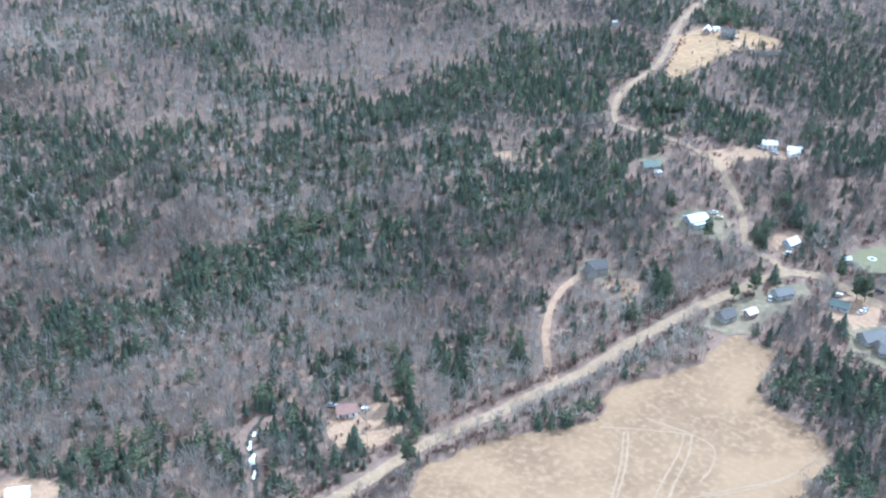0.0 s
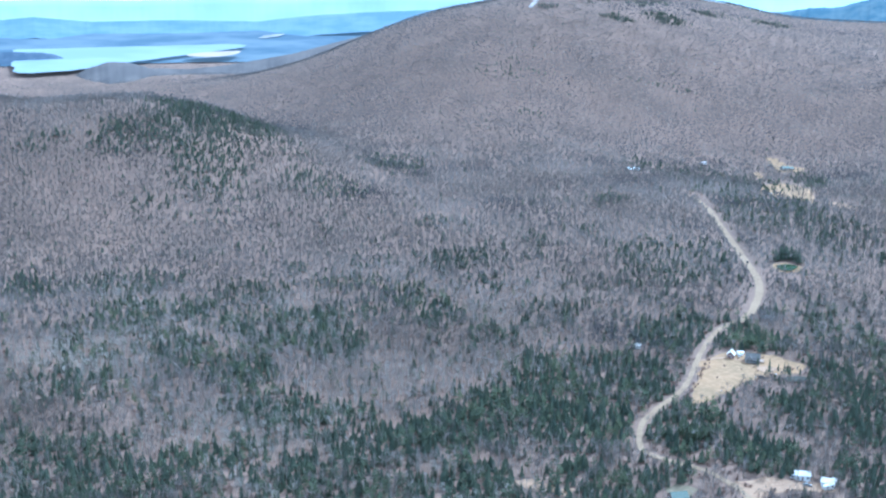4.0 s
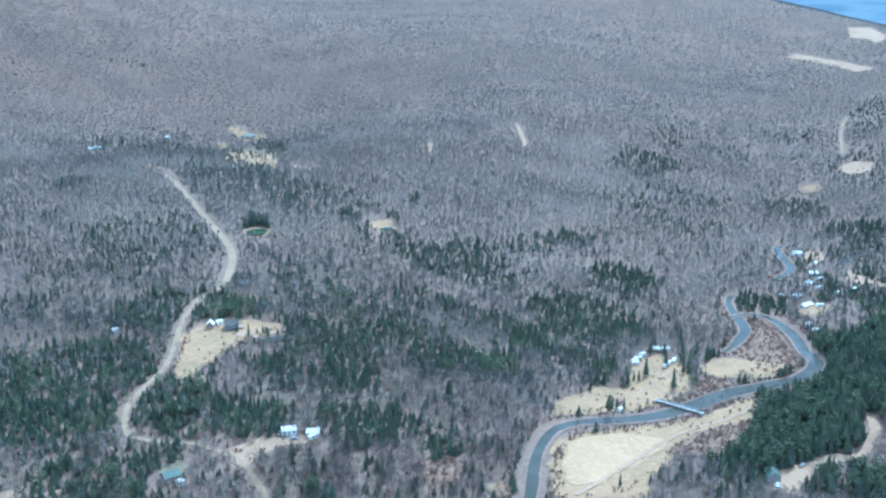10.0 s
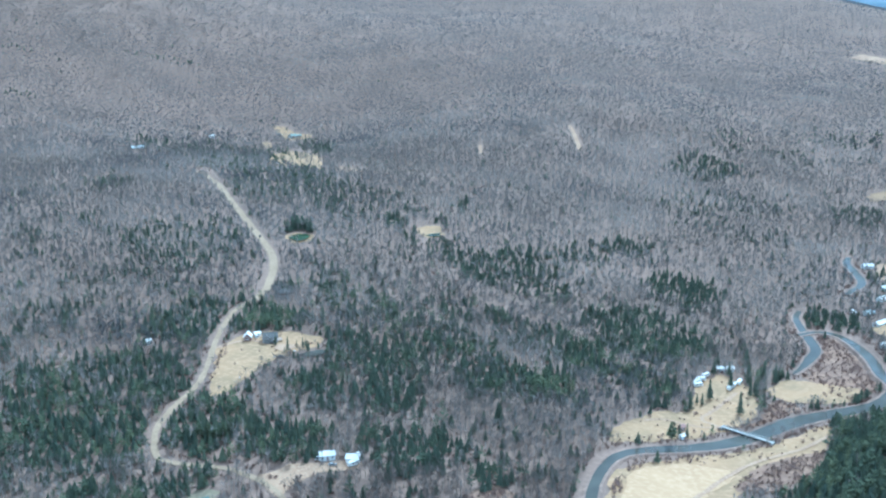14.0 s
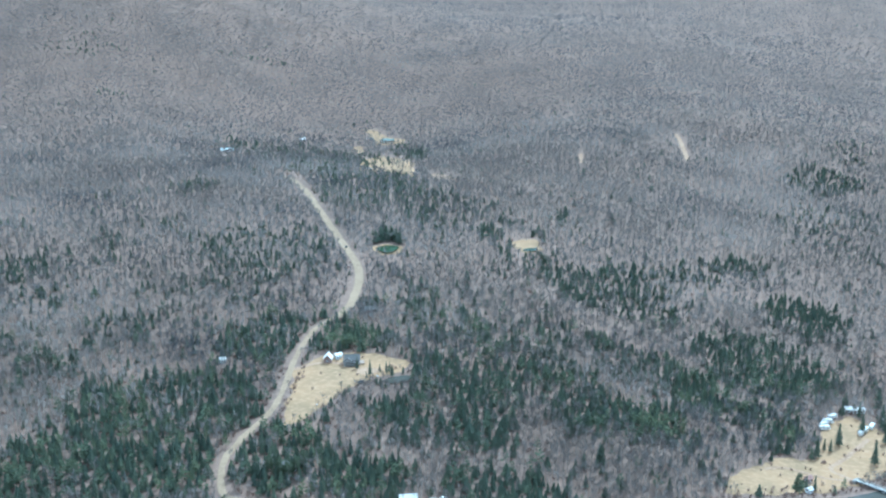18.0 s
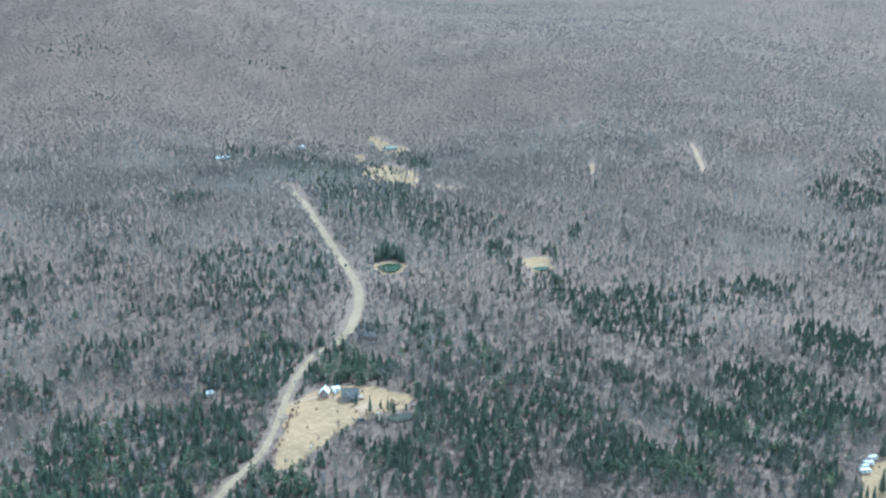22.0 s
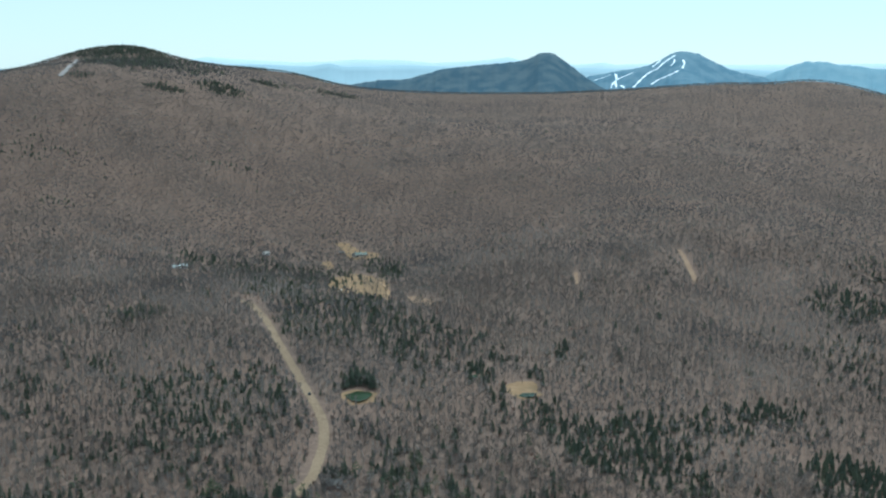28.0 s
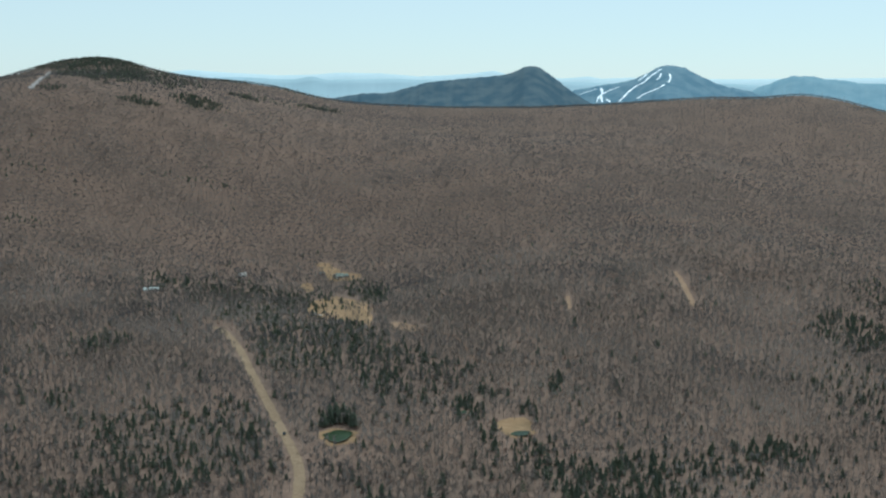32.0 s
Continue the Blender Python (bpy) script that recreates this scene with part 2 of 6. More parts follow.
def mesh_of(name, verts, faces, mat, tone=None, smooth=False):
    """A mesh from arrays of corners and of triangles."""
    verts, faces = np.asarray(verts, np.float32), np.asarray(faces, np.int32)
    me = bpy.data.meshes.new(name)
    me.vertices.add(len(verts))
    me.vertices.foreach_set("co", verts.ravel())
    k = faces.shape[1]
    me.loops.add(faces.size)
    me.loops.foreach_set("vertex_index", faces.ravel())
    me.polygons.add(len(faces))
    me.polygons.foreach_set("loop_start", np.arange(0, faces.size, k, dtype=np.int32))
    me.polygons.foreach_set("use_smooth", np.full(len(faces), smooth))
    if tone is not None:
        me.attributes.new("tone", "FLOAT", "POINT").data.foreach_set("value", np.asarray(tone, np.float32))
    me.update(calc_edges=True)
    me.materials.append(mat)
    return me


def structure(name, me, label, category):
    return tagged(new(name, me), label, category, kind="structure")


# one sheet of ground to the horizon: fine ahead, coarse behind
turns = np.radians(np.r_[np.arange(-60, -32, 2.0), np.arange(-32, 56, 0.4), np.arange(56, 300, 4.0)])
rings = np.r_[0.0, np.geomspace(12, 4950, 290)]
RR, AA = np.meshgrid(rings, turns, indexing="ij")
GX, GY = 8 + RR * np.sin(AA), 16 + RR * np.cos(AA)
idx = np.arange(GX.size).reshape(GX.shape)
nxt = np.roll(idx, -1, axis=1)
quads = np.stack([idx[:-1], nxt[:-1], nxt[1:], idx[1:]], -1).reshape(-1, 4)[:, ::-1]
land = mesh_of("ground", np.stack([GX, GY, height(GX, GY)], -1).reshape(-1, 3), quads, LITTER, smooth=True)
structure("ground", land, "brown leaf-littered forest floor rolling up to the hills", "ground")

# ---------------- roads, fields and water ----------------
ROAD_MAIN = [(-75, 268), (-51, 290), (-36, 302), (-17, 322), (-5, 335), (7, 345), (21, 355), (35, 367), (48, 376), (63, 388), (80, 405), (98, 420), (116, 435), (135, 448), (152, 459), (168, 467)]
ROAD_HILL = [(168, 467), (163, 476), (156, 484), (153, 492), (155, 504), (157, 517), (157, 530), (157, 542), (156, 560), (152, 575), (138, 595),
             (122, 606), (111, 613), (105, 621), (105, 636), (110, 657), (124, 680), (141, 703), (153, 730), (166, 767), (178, 796), (192, 822), (209, 840)]
ROAD_RIDGE = [(209, 840), (223, 859), (234, 886), (245, 917), (253, 958), (255, 1010), (257, 1067), (259, 1143), (262, 1210), (261, 1275), (254, 1298)]
ROAD_EAST = [(168, 467), (182, 464), (191, 455), (207, 440), (222, 430), (260, 405)]
DRIVE = [(47, 378), (45, 389), (45, 408), (48, 426), (53, 442), (59, 452), (68, 462)]
TRACK = [(752, 1336), (745, 1314), (728, 1273), (710, 1231)]
TRACK_SHORT = [(611, 1309), (591, 1263)]
TRAIL = [(397, 1280), (415, 1266), (450, 1213), (444, 1133), (478, 1118), (518, 1126), (557, 1140), (629, 1187)]
FAR_ROAD = [(1223, 1205), (1193, 1182), (1154, 1145), (1104, 1090)]
RIVER_YARD_TRACK = [(474, 452), (487, 448), (503, 457), (517, 466), (531, 483)]
STREAM = [(-62, 285), (-66, 300), (-68, 312), (-70, 320), (-73, 330), (-70, 345)]
FIELD_TRACK = [(314, 480), (340, 491), (370, 505), (396, 518), (422, 528), (443, 531), (463, 533), (490, 541)]
CAMP_LANE = [(440, 578), (436, 588), (436, 596), (455, 607), (487, 627)]
CAMP_PATH = [(440, 578), (424, 586), (410, 600), (396, 600)]
EAST_LOW = [(180, 424), (196, 428), (212, 424), (210, 398), (190, 392), (180, 404)]
FIELD_BIG = [(-12, 304), (-9, 317), (3, 328), (25, 340), (47, 347), (63, 352), (66, 373), (89, 384), (113, 395), (121, 412), (130, 417), (137, 411), (149, 405), (131, 377), (134, 368),
             (146, 355), (152, 343), (150, 333), (128, 312), (109, 290), (90, 250), (10, 245), (-10, 270)]
STUBBLE = [(344, 538), (366, 542), (384, 540), (408, 526), (404, 518), (372, 503), (334, 487), (317, 489), (320, 505)]
RIVER_LAWN = [(337, 544), (397, 547), (437, 543), (500, 558), (499, 545), (462, 519), (410, 508), (362, 481), (348, 460), (296, 470), (318, 516)]
CAMP = [(354, 573), (374, 596), (416, 613), (436, 608), (471, 651), (500, 664), (506, 644), (486, 600), (464, 582), (443, 576), (422, 570), (396, 570), (372, 572)]
MARSH_BANK = [(613, 692), (621, 683), (609, 650), (581, 604), (566, 581), (545, 580), (530, 592), (545, 612), (552, 650), (572, 655), (592, 667)]
BANK_BRUSH = [(455, 575), (471, 581), (498, 605), (505, 601), (508, 590), (491, 579), (467, 573)]
BRUSH_FIELD = [(404, 513), (421, 523), (440, 525), (468, 525), (469, 517), (447, 502), (430, 498), (413, 493), (394, 497), (393, 507)]
MARSH_TAN = [(509, 622), (528, 634), (542, 630), (551, 608), (561, 587), (541, 576), (526, 582), (510, 593), (504, 605)]
HOUSE_LAWN = [(169, 761), (185, 774), (203, 775), (221, 769), (232, 759), (239, 746), (226, 737), (205, 729), (191, 721), (176, 707), (161, 691), (145, 680), (147, 700), (157, 727), (163, 748)]
UPPER_LAWN = [(374, 1435), (389, 1452), (411, 1466), (421, 1434), (428, 1403), (417, 1347), (396, 1287), (388, 1302), (373, 1321), (357, 1323), (350, 1342)]
UPPER_YARD = [(391, 1550), (401, 1570), (408, 1560), (400, 1516), (389, 1511)]
UPPER_BARE = [(435, 1657), (451, 1658), (456, 1616), (474, 1579), (468, 1562), (449, 1561), (430, 1567), (435, 1606)]
UPPER_CUT = [(410, 1281), (422, 1288), (432, 1272), (438, 1238), (421, 1239), (409, 1254)]
POND_HILL = [(278, 1001), (286, 1006), (296, 1002), (300, 996), (293, 985), (285, 979), (280, 984)]
POND_RIM = [(276, 1002), (286, 1008), (298, 1005), (304, 997), (297, 983), (285, 976), (277, 982)]
SMALL_CLEARING = [(402, 998), (420, 1010), (431, 1004), (421, 987), (405, 985)]
BARN_YARD = [(151, 585), (167, 590), (185, 587), (206, 584), (201, 573), (183, 577), (165, 573), (154, 558), (150, 575)]
GREEN_YARD = [(109, 576), (118, 582), (131, 579), (126, 571), (118, 560), (112, 560)]
BARE_CUT = [(27, 589), (38, 593), (50, 580), (64, 578), (52, 567), (37, 577)]
BLUE_LAWN = [(117, 510), (129, 524), (145, 522), (151, 516), (149, 503), (144, 492), (131, 492), (121, 505)]
CORNER_LAWN = [(117, 427), (125, 436), (137, 445), (156, 456), (173, 461), (175, 450), (162, 438), (144, 424), (132, 413), (120, 416)]
COTTAGE_YARD = [(166, 501), (180, 506), (183, 493), (176, 481), (165, 485)]
EAST_YARD = [(175, 438), (192, 450), (207, 442), (199, 424), (185, 420), (178, 430)]
RED_YARD = [(-46, 338), (-43, 352), (-30, 359), (-15, 362), (-14, 346), (-20, 331), (-38, 324)]
DRIVE_YARD = [(64, 456), (66, 470), (76, 474), (84, 468), (82, 458), (74, 454)]
DRIVE_CLEARING = [(70, 453), (83, 459), (96, 456), (92, 442), (85, 435), (75, 443)]
EAST_POND = [(200, 478), (206, 487), (218, 494), (235, 496), (246, 487), (237, 469), (218, 465), (205, 465)]
FAR_FIELD_A = [(1480, 1623), (1512, 1626), (1518, 1573), (1516, 1502), (1496, 1412), (1460, 1432), (1487, 1499), (1487, 1569)]
FAR_FIELD_B = [(1736, 1728), (1795, 1725), (1741, 1626), (1667, 1578), (1683, 1629), (1666, 1652)]
FAR_FIELD_C = [(1060, 1054), (1093, 1059), (1105, 1035), (1080, 1018), (1049, 1024)]
FAR_FIELD_D = [(956, 1013), (982, 1020), (997, 1017), (970, 991), (951, 996)]
RIVER_YARD = [(437, 460), (448, 459), (466, 460), (479, 457), (486, 447), (474, 449), (456, 452), (443, 442), (428, 435), (414, 439), (420, 452)]
BROWN_CUT = [(246, 537), (264, 544), (273, 526), (258, 509), (238, 509)]
BROWN_CUT_B = [(268, 502), (281, 509), (285, 500), (277, 487)]
CAMPSITE_A = [(662, 687), (683, 686), (676, 666), (655, 657), (647, 668)]
CAMPSITE_B = [(788, 819), (808, 816), (781, 781), (755, 776)]
CAMPSITE_C = [(770, 741), (754, 707), (747, 676), (736, 670), (737, 697), (752, 731)]

TYRE_LINES = [[(62, 349), (75, 349), (88, 348), (98, 347)], [(98, 347), (95, 336), (85, 316), (80, 304)], [(95, 347), (91, 336), (80, 316), (75, 304)], [(73, 347), (69, 327), (62, 305)], [(71, 347), (67, 327), (60, 305)],
              [(98, 347), (105, 340), (103, 330), (96, 320)], [(152, 340), (127, 324), (99, 314), (74, 303)], [(149, 339), (125, 322), (97, 312)], [(81, 356), (91, 351), (98, 347)]]
HOUSE_DRIVE = [(165, 757), (177, 762), (189, 762), (199, 751)]
HOUSE_DIRT = [(202, 750), (216, 748), (218, 740), (203, 735), (197, 741)]
HOUSE_POND = [(211, 725), (222, 730), (232, 728), (227, 720), (216, 718)]
SUMMIT_SCAR = [(150, 2520), (141, 2330), (128, 2240), (116, 2185), (107, 2190), (120, 2250), (131, 2330), (141, 2520)]
SMALL_POND = [(404, 982), (410, 985), (419, 983), (420, 977), (411, 974), (404, 977)]
POND_SAND = [(400, 997), (414, 1009), (428, 1011), (428, 1000), (424, 982), (412, 970), (402, 974), (399, 986)]
TEAL_POND = [(384, 1026), (391, 1026), (390, 1019), (383, 1018)]
UPPER_LANE = [(404, 1440), (411, 1416), (416, 1385), (412, 1342), (400, 1297), (392, 1275)]
SHED_YARD = [(-158, 284), (-134, 282), (-132, 302), (-156, 304)]
ROADS = [
    ("road_main", ROAD_MAIN, 5.4, 0.30, GRAVEL, "pale gravel valley road between woods and hayfield"),
    ("road_hill", ROAD_HILL, 3.8, 0.32, GRAVEL, "pale gravel road winding uphill through woods"),
    ("road_ridge", ROAD_RIDGE, 6.5, 0.34, GRAVEL, "pale gravel road running on over the wooded rise"),
    ("road_east", ROAD_EAST, 6.0, 0.36, GRAVEL, "pale gravel road past the cottages and pond"),
    ("road_drive", DRIVE, 3.6, 0.38, DIRT, "brown dirt driveway climbing to a dark house"),
    ("track_slope", TRACK, 5.5, 0.5, DIRT, "bare pinkish dirt track on the wooded slope"),
    ("track_short", TRACK_SHORT, 4.0, 0.5, DIRT, "short bare dirt strip on the wooded slope"),
    ("track_upper", UPPER_LANE, 3.6, 0.5, SAND, "pale dirt lane curving through the upper clearing"),
    ("trail_woods", TRAIL, 2.2, 0.4, MARSH, "faint dirt trail through bare woods"),
    ("road_far", FAR_ROAD, 4.5, 0.6, GRAVEL, "far pale gravel road in the valley"),
    ("track_house", HOUSE_DRIVE, 3.2, 0.40, DIRT, "sandy drive across the lawn to the hill house"),
    ("track_field", FIELD_TRACK, 2.6, 0.55, DIRT, "worn grass track across the pale stubble field"),
    ("track_camp", CAMP_LANE, 3.0, 0.40, DIRT, "sandy lane up through the campsite meadow"),
    ("track_camp_side", CAMP_PATH, 2.5, 0.42, DIRT, "sandy path along the campsite meadow"),
    ("track_yard", RIVER_YARD_TRACK, 6.0, 0.4, DIRT, "sandy track through dense pines"),
]
GROUNDS = [
    ("field_hay", FIELD_BIG, 0.22, STRAW, "dry straw-coloured hayfield with faint wheel marks", "field"),
    ("lawn_river", RIVER_LAWN, 0.22, LAWN, "yellow-green spring meadow inside the river bend", "field"),
    ("field_stubble", STUBBLE, 0.40, SAND, "pale bare stubble field beside the river", "field"),
    ("lawn_camp", CAMP, 0.22, LAWN, "yellow-green campsite meadow above the river", "field"),
    ("marsh", MARSH_BANK, 0.22, MARSH, "red-brown sedge marsh along the river", "marsh"),
    ("bank_brown", BANK_BRUSH, 0.30, MARSH, "red-brown brushy bank between meadow and river", "bank"),
    ("clearing_brushy", BRUSH_FIELD, 0.33, MARSH, "red-brown brushy field edge beside the stubble", "clearing"),
    ("marsh_grass", MARSH_TAN, 0.36, LAWN, "dry tan grass in the river marsh", "marsh"),
    ("lawn_house", HOUSE_LAWN, 0.22, LAWN, "yellowed spring lawn round the hill house", "lawn"),
    ("dirt_house", HOUSE_DIRT, 0.40, DIRT, "bare brown earth below the hill house", "yard"),
    ("lawn_upper", UPPER_LAWN, 0.25, LAWN, "dry yellow clearing below the upper house", "lawn"),
    ("yard_upper", UPPER_YARD, 0.25, LAWN, "bare sandy yard by the upper house", "yard"),
    ("yard_upper_bare", UPPER_BARE, 0.25, LAWN, "bare dirt yard round the upper house", "yard"),
    ("cut_upper", UPPER_CUT, 0.25, DIRT, "bare brown woodland cut", "clearing"),
    ("rock_scar", SUMMIT_SCAR, 0.6, ROCK, "pale bare rock scar beside the far summit", "rock"),
    ("bank_small_pond", POND_SAND, 0.24, LAWN, "pale sandy bank round a small pond in the woods", "bank"),
    ("yard_shed", SHED_YARD, 0.22, DIRT, "bare earth round the roadside shed", "yard"),
    ("pond_rim", POND_RIM, 0.22, LAWN, "sandy rim round the green pond", "bank"),
    ("clearing_small", SMALL_CLEARING, 0.22, LAWN, "small sandy grass clearing in the woods", "clearing"),
    ("yard_barn", BARN_YARD, 0.25, DIRT, "brown dirt yard by two white-roofed sheds", "yard"),
    ("yard_green", GREEN_YARD, 0.25, YARD, "small yard beside the green-roofed house", "yard"),
    ("cut_bare", BARE_CUT, 0.22, DIRT, "bare reddish cut in the woods", "clearing"),
    ("lawn_blue", BLUE_LAWN, 0.22, YARD, "yellow-green lawn round the white-roofed house", "lawn"),
    ("lawn_corner", CORNER_LAWN, 0.22, YARD, "patchy lawn round the corner houses", "lawn"),
    ("yard_cottage", COTTAGE_YARD, 0.22, DIRT, "bare brown cottage yard", "yard"),
    ("yard_east", EAST_YARD, 0.22, DIRT, "sandy yard by the green-roofed cottage", "yard"),
    ("yard_low", EAST_LOW, 0.22, YARD, "worn lawn round the large grey-roofed houses", "yard"),
    ("yard_red", RED_YARD, 0.22, DIRT, "sandy yard round the red-roofed house", "yard"),
    ("yard_drive", DRIVE_YARD, 0.26, YARD, "worn grass yard round the dark gabled house", "yard"),
    ("clearing_drive", DRIVE_CLEARING, 0.22, DIRT, "terraced sandy clearing below the dark house", "clearing"),
    ("field_far_slope", FAR_FIELD_A, 0.8, DIRT, "far pale field on the valley side", "field"),
    ("field_far_top", FAR_FIELD_B, 0.8, DIRT, "far pale field high in the valley", "field"),
    ("field_far_river", FAR_FIELD_C, 0.6, DIRT, "far tan field near the valley road", "field"),
    ("field_far_small", FAR_FIELD_D, 0.6, STRAW, "small far tan field in the woods", "field"),
    ("yard_river", RIVER_YARD, 0.25, DIRT, "sandy yard by the green-roofed river house", "yard"),
    ("cut_brown", BROWN_CUT, 0.22, MARSH, "brown brushy clearing in the woods", "clearing"),
    ("cut_brown_low", BROWN_CUT_B, 0.22, STRAW, "dry tan grass opening by the river", "clearing"),
    ("campsite_near", CAMPSITE_A, 0.25, LAWN, "grassy campsite among conifers", "lawn"),
    ("campsite_far", CAMPSITE_B, 0.25, DIRT, "sandy campsite by the upper river", "yard"),
    ("campsite_road", CAMPSITE_C, 0.25, DIRT, "sandy campsite lane", "yard"),
]
RIVERS = [
    ("water_river", [(240, 420), (266, 454), (292, 490), (307, 513), (325, 536), (347, 555), (368, 560), (396, 557), (425, 556), (451, 560), (479, 567), (500, 568), (521, 565), (548, 562), (574, 575), (587, 601), (602, 624), (614, 647), (623, 670), (627, 691), (619, 703), (604, 704)], (8, 8, 7, 8, 12, 14, 11, 9, 9, 5), "blue river bending through brown meadows"),
    ("water_side_channel", [(545, 640), (560, 648), (575, 658), (592, 671), (605, 693), (618, 718), (630, 738), (645, 752)], (3, 9, 9, 7, 5), "blue side channel of the river in the marsh"),
    ("water_upper_river", [(704, 762), (716, 769), (729, 774), (743, 787), (759, 815), (769, 834), (786, 850)], (5, 8, 9, 7), "far reach of the blue river"),
]
PONDS = [
    ("water_house_pond", HOUSE_POND, GREYPOND, "small grey pond below the hill house lawn"),
    ("water_pond", POND_HILL, PONDW, "small green pond below dark conifers"),
    ("water_small_pond", SMALL_POND, PONDW, "small green pond beside a sandy bank in the woods"),
    ("water_woods_pond", TEAL_POND, PONDW, "tiny green pond among bare trees"),
    ("water_east_pond", EAST_POND, PALEPOND, "pale grey-green pond beside the cottages"),
]


def smooth_line(points, step=4.0):
    """A rounded line through the points, a corner every few metres."""
    p = np.array([points[0], *points, points[-1]], float)
    out = []
    for i in range(1, len(p) - 2):
        n = max(2, int(np.hypot(*(p[i + 1] - p[i])) / step))
        for t in np.arange(n) / n:
            out.append(0.5 * (2 * p[i] + (p[i + 1] - p[i - 1]) * t + (2 * p[i - 1] - 5 * p[i] + 4 * p[i + 1] - p[i + 2]) * t * t
                              + (3 * p[i] - p[i - 1] - 3 * p[i + 1] + p[i + 2]) * t ** 3))
    return np.array(out + [p[-2]])


def ribbon(points, width, lift, flat=False, ragged=0.0, seed=1, step=4.0, lanes=4):
    """A band along a line, lying on the ground; flat ones (water) are level from bank to bank."""
    c = smooth_line(points, step)
    d = np.gradient(c, axis=0)
    d /= np.hypot(d[:, 0], d[:, 1])[:, None] + 1e-9
    side = np.stack([-d[:, 1], d[:, 0]], -1)
    rnd = np.random.RandomState(seed)
    wide = np.interp(np.linspace(0, 1, len(c)), np.linspace(0, 1, len(width)), width) if isinstance(width, tuple) else np.full(len(c), width)
    cols = []
    for k in range(lanes + 1):
        f = k / lanes - 0.5
        edge = (rnd.rand(len(c)) - 0.5) * ragged if k in (0, lanes) else 0
        cols.append(c + side * (f * wide + edge)[:, None])
    g = np.stack(cols, 1)
    z = height(g[..., 0], g[..., 1])
    if flat:
        level = z.max(1)
        for _ in range(30):
            level = np.maximum(np.convolve(np.pad(level, 1, mode="edge"), (0.25, 0.5, 0.25), "valid"), level - 0.02)
        z = np.repeat(level[:, None], lanes + 1, 1)
    verts = np.concatenate([g, (z + lift)[..., None]], -1).reshape(-1, 3)
    i = np.arange(len(c) * (lanes + 1)).reshape(len(c), lanes + 1)
    quads = np.stack([i[:-1, :-1], i[1:, :-1], i[1:, 1:], i[:-1, 1:]], -1).reshape(-1, 4)[:, ::-1]
    return verts, quads


def bank(points, width, lift, side, seed, step=4.0):
    """The earth bank on one side of a level stretch of water, from its edge down to the land."""
    v, _ = ribbon(points, width, lift, flat=True, ragged=0.0, seed=seed, step=step)
    v = v.reshape(-1, 5, 3)
    edge, inner = (v[:, 0], v[:, 1]) if side < 0 else (v[:, 4], v[:, 3])
    out = edge[:, :2] - inner[:, :2]
    out /= np.hypot(out[:, 0], out[:, 1])[:, None] + 1e-9
    rnd = np.random.RandomState(seed + 40)
    rows = []
    for far, up in ((-0.5, 0.04), (0.4, 0.16), (1.2, 0.10), (2.6, None)):
        p = edge[:, :2] + out * (far + (rnd.rand(len(v), 1) - 0.5) * 0.7)
        rows.append(np.c_[p, edge[:, 2] + up if up is not None else np.minimum(height(p[:, 0], p[:, 1]) - 0.1, edge[:, 2])])
    g = np.stack(rows, 1)
    i = np.arange(g.shape[0] * 4).reshape(-1, 4)
    q = np.stack([i[:-1, :-1], i[1:, :-1], i[1:, 1:], i[:-1, 1:]], -1).reshape(-1, 4)
    return g.reshape(-1, 3), q if side > 0 else q[:, ::-1]


def patch(points, lift, ragged=1.5, seed=1, step=5.0, level=False):
    """A piece of ground with an uneven edge, following the land."""
    rnd = np.random.RandomState(seed)
    p = np.array(points, float)
    rim = []
    for a_, b_ in zip(p, np.roll(p, -1, 0)):
        n = max(1, int(np.hypot(*(b_ - a_)) / step))
        for t in np.arange(n) / n:
            rim.append(a_ + (b_ - a_) * t)
    rim = np.array(rim)
    rim = (np.roll(rim, 1, 0) + 2 * rim + np.roll(rim, -1, 0)) / 4
    rim += (rnd.rand(*rim.shape) - 0.5) * 2 * ragged
    lo, hi = rim.min(0), rim.max(0)
    gx, gy = np.meshgrid(np.arange(lo[0], hi[0], step), np.arange(lo[1], hi[1], step))
    grid = np.stack([gx.ravel(), gy.ravel()], -1) + (rnd.rand(gx.size, 2) - 0.5) * step * 0.5
    grid = grid[inside(grid[:, 0], grid[:, 1], rim)]
    pts = [Vector(q) for q in np.r_[rim, grid]]
    n = len(rim)
    co, _, faces, *_ = delaunay_2d_cdt(pts, [(i, (i + 1) % n) for i in range(n)], [list(range(n))], 1, 0.001)
    co = np.array([tuple(v) for v in co])
    z = height(co[:, 0], co[:, 1])
    if level:
        z[:] = np.percentile(z, 70)
    return np.c_[co, z + lift], np.array([f for f in faces if len(f) == 3])


def inside(x, y, poly):
    """Which points lie inside the outline."""
    poly = np.asarray(poly, float)
    r = np.zeros(np.shape(x), bool)
    for (x0, y0), (x1, y1) in zip(poly, np.roll(poly, -1, 0)):
        if y0 != y1:
            r ^= ((y0 > y) != (y1 > y)) & (x < (x1 - x0) * (y - y0) / (y1 - y0) + x0)
    return r


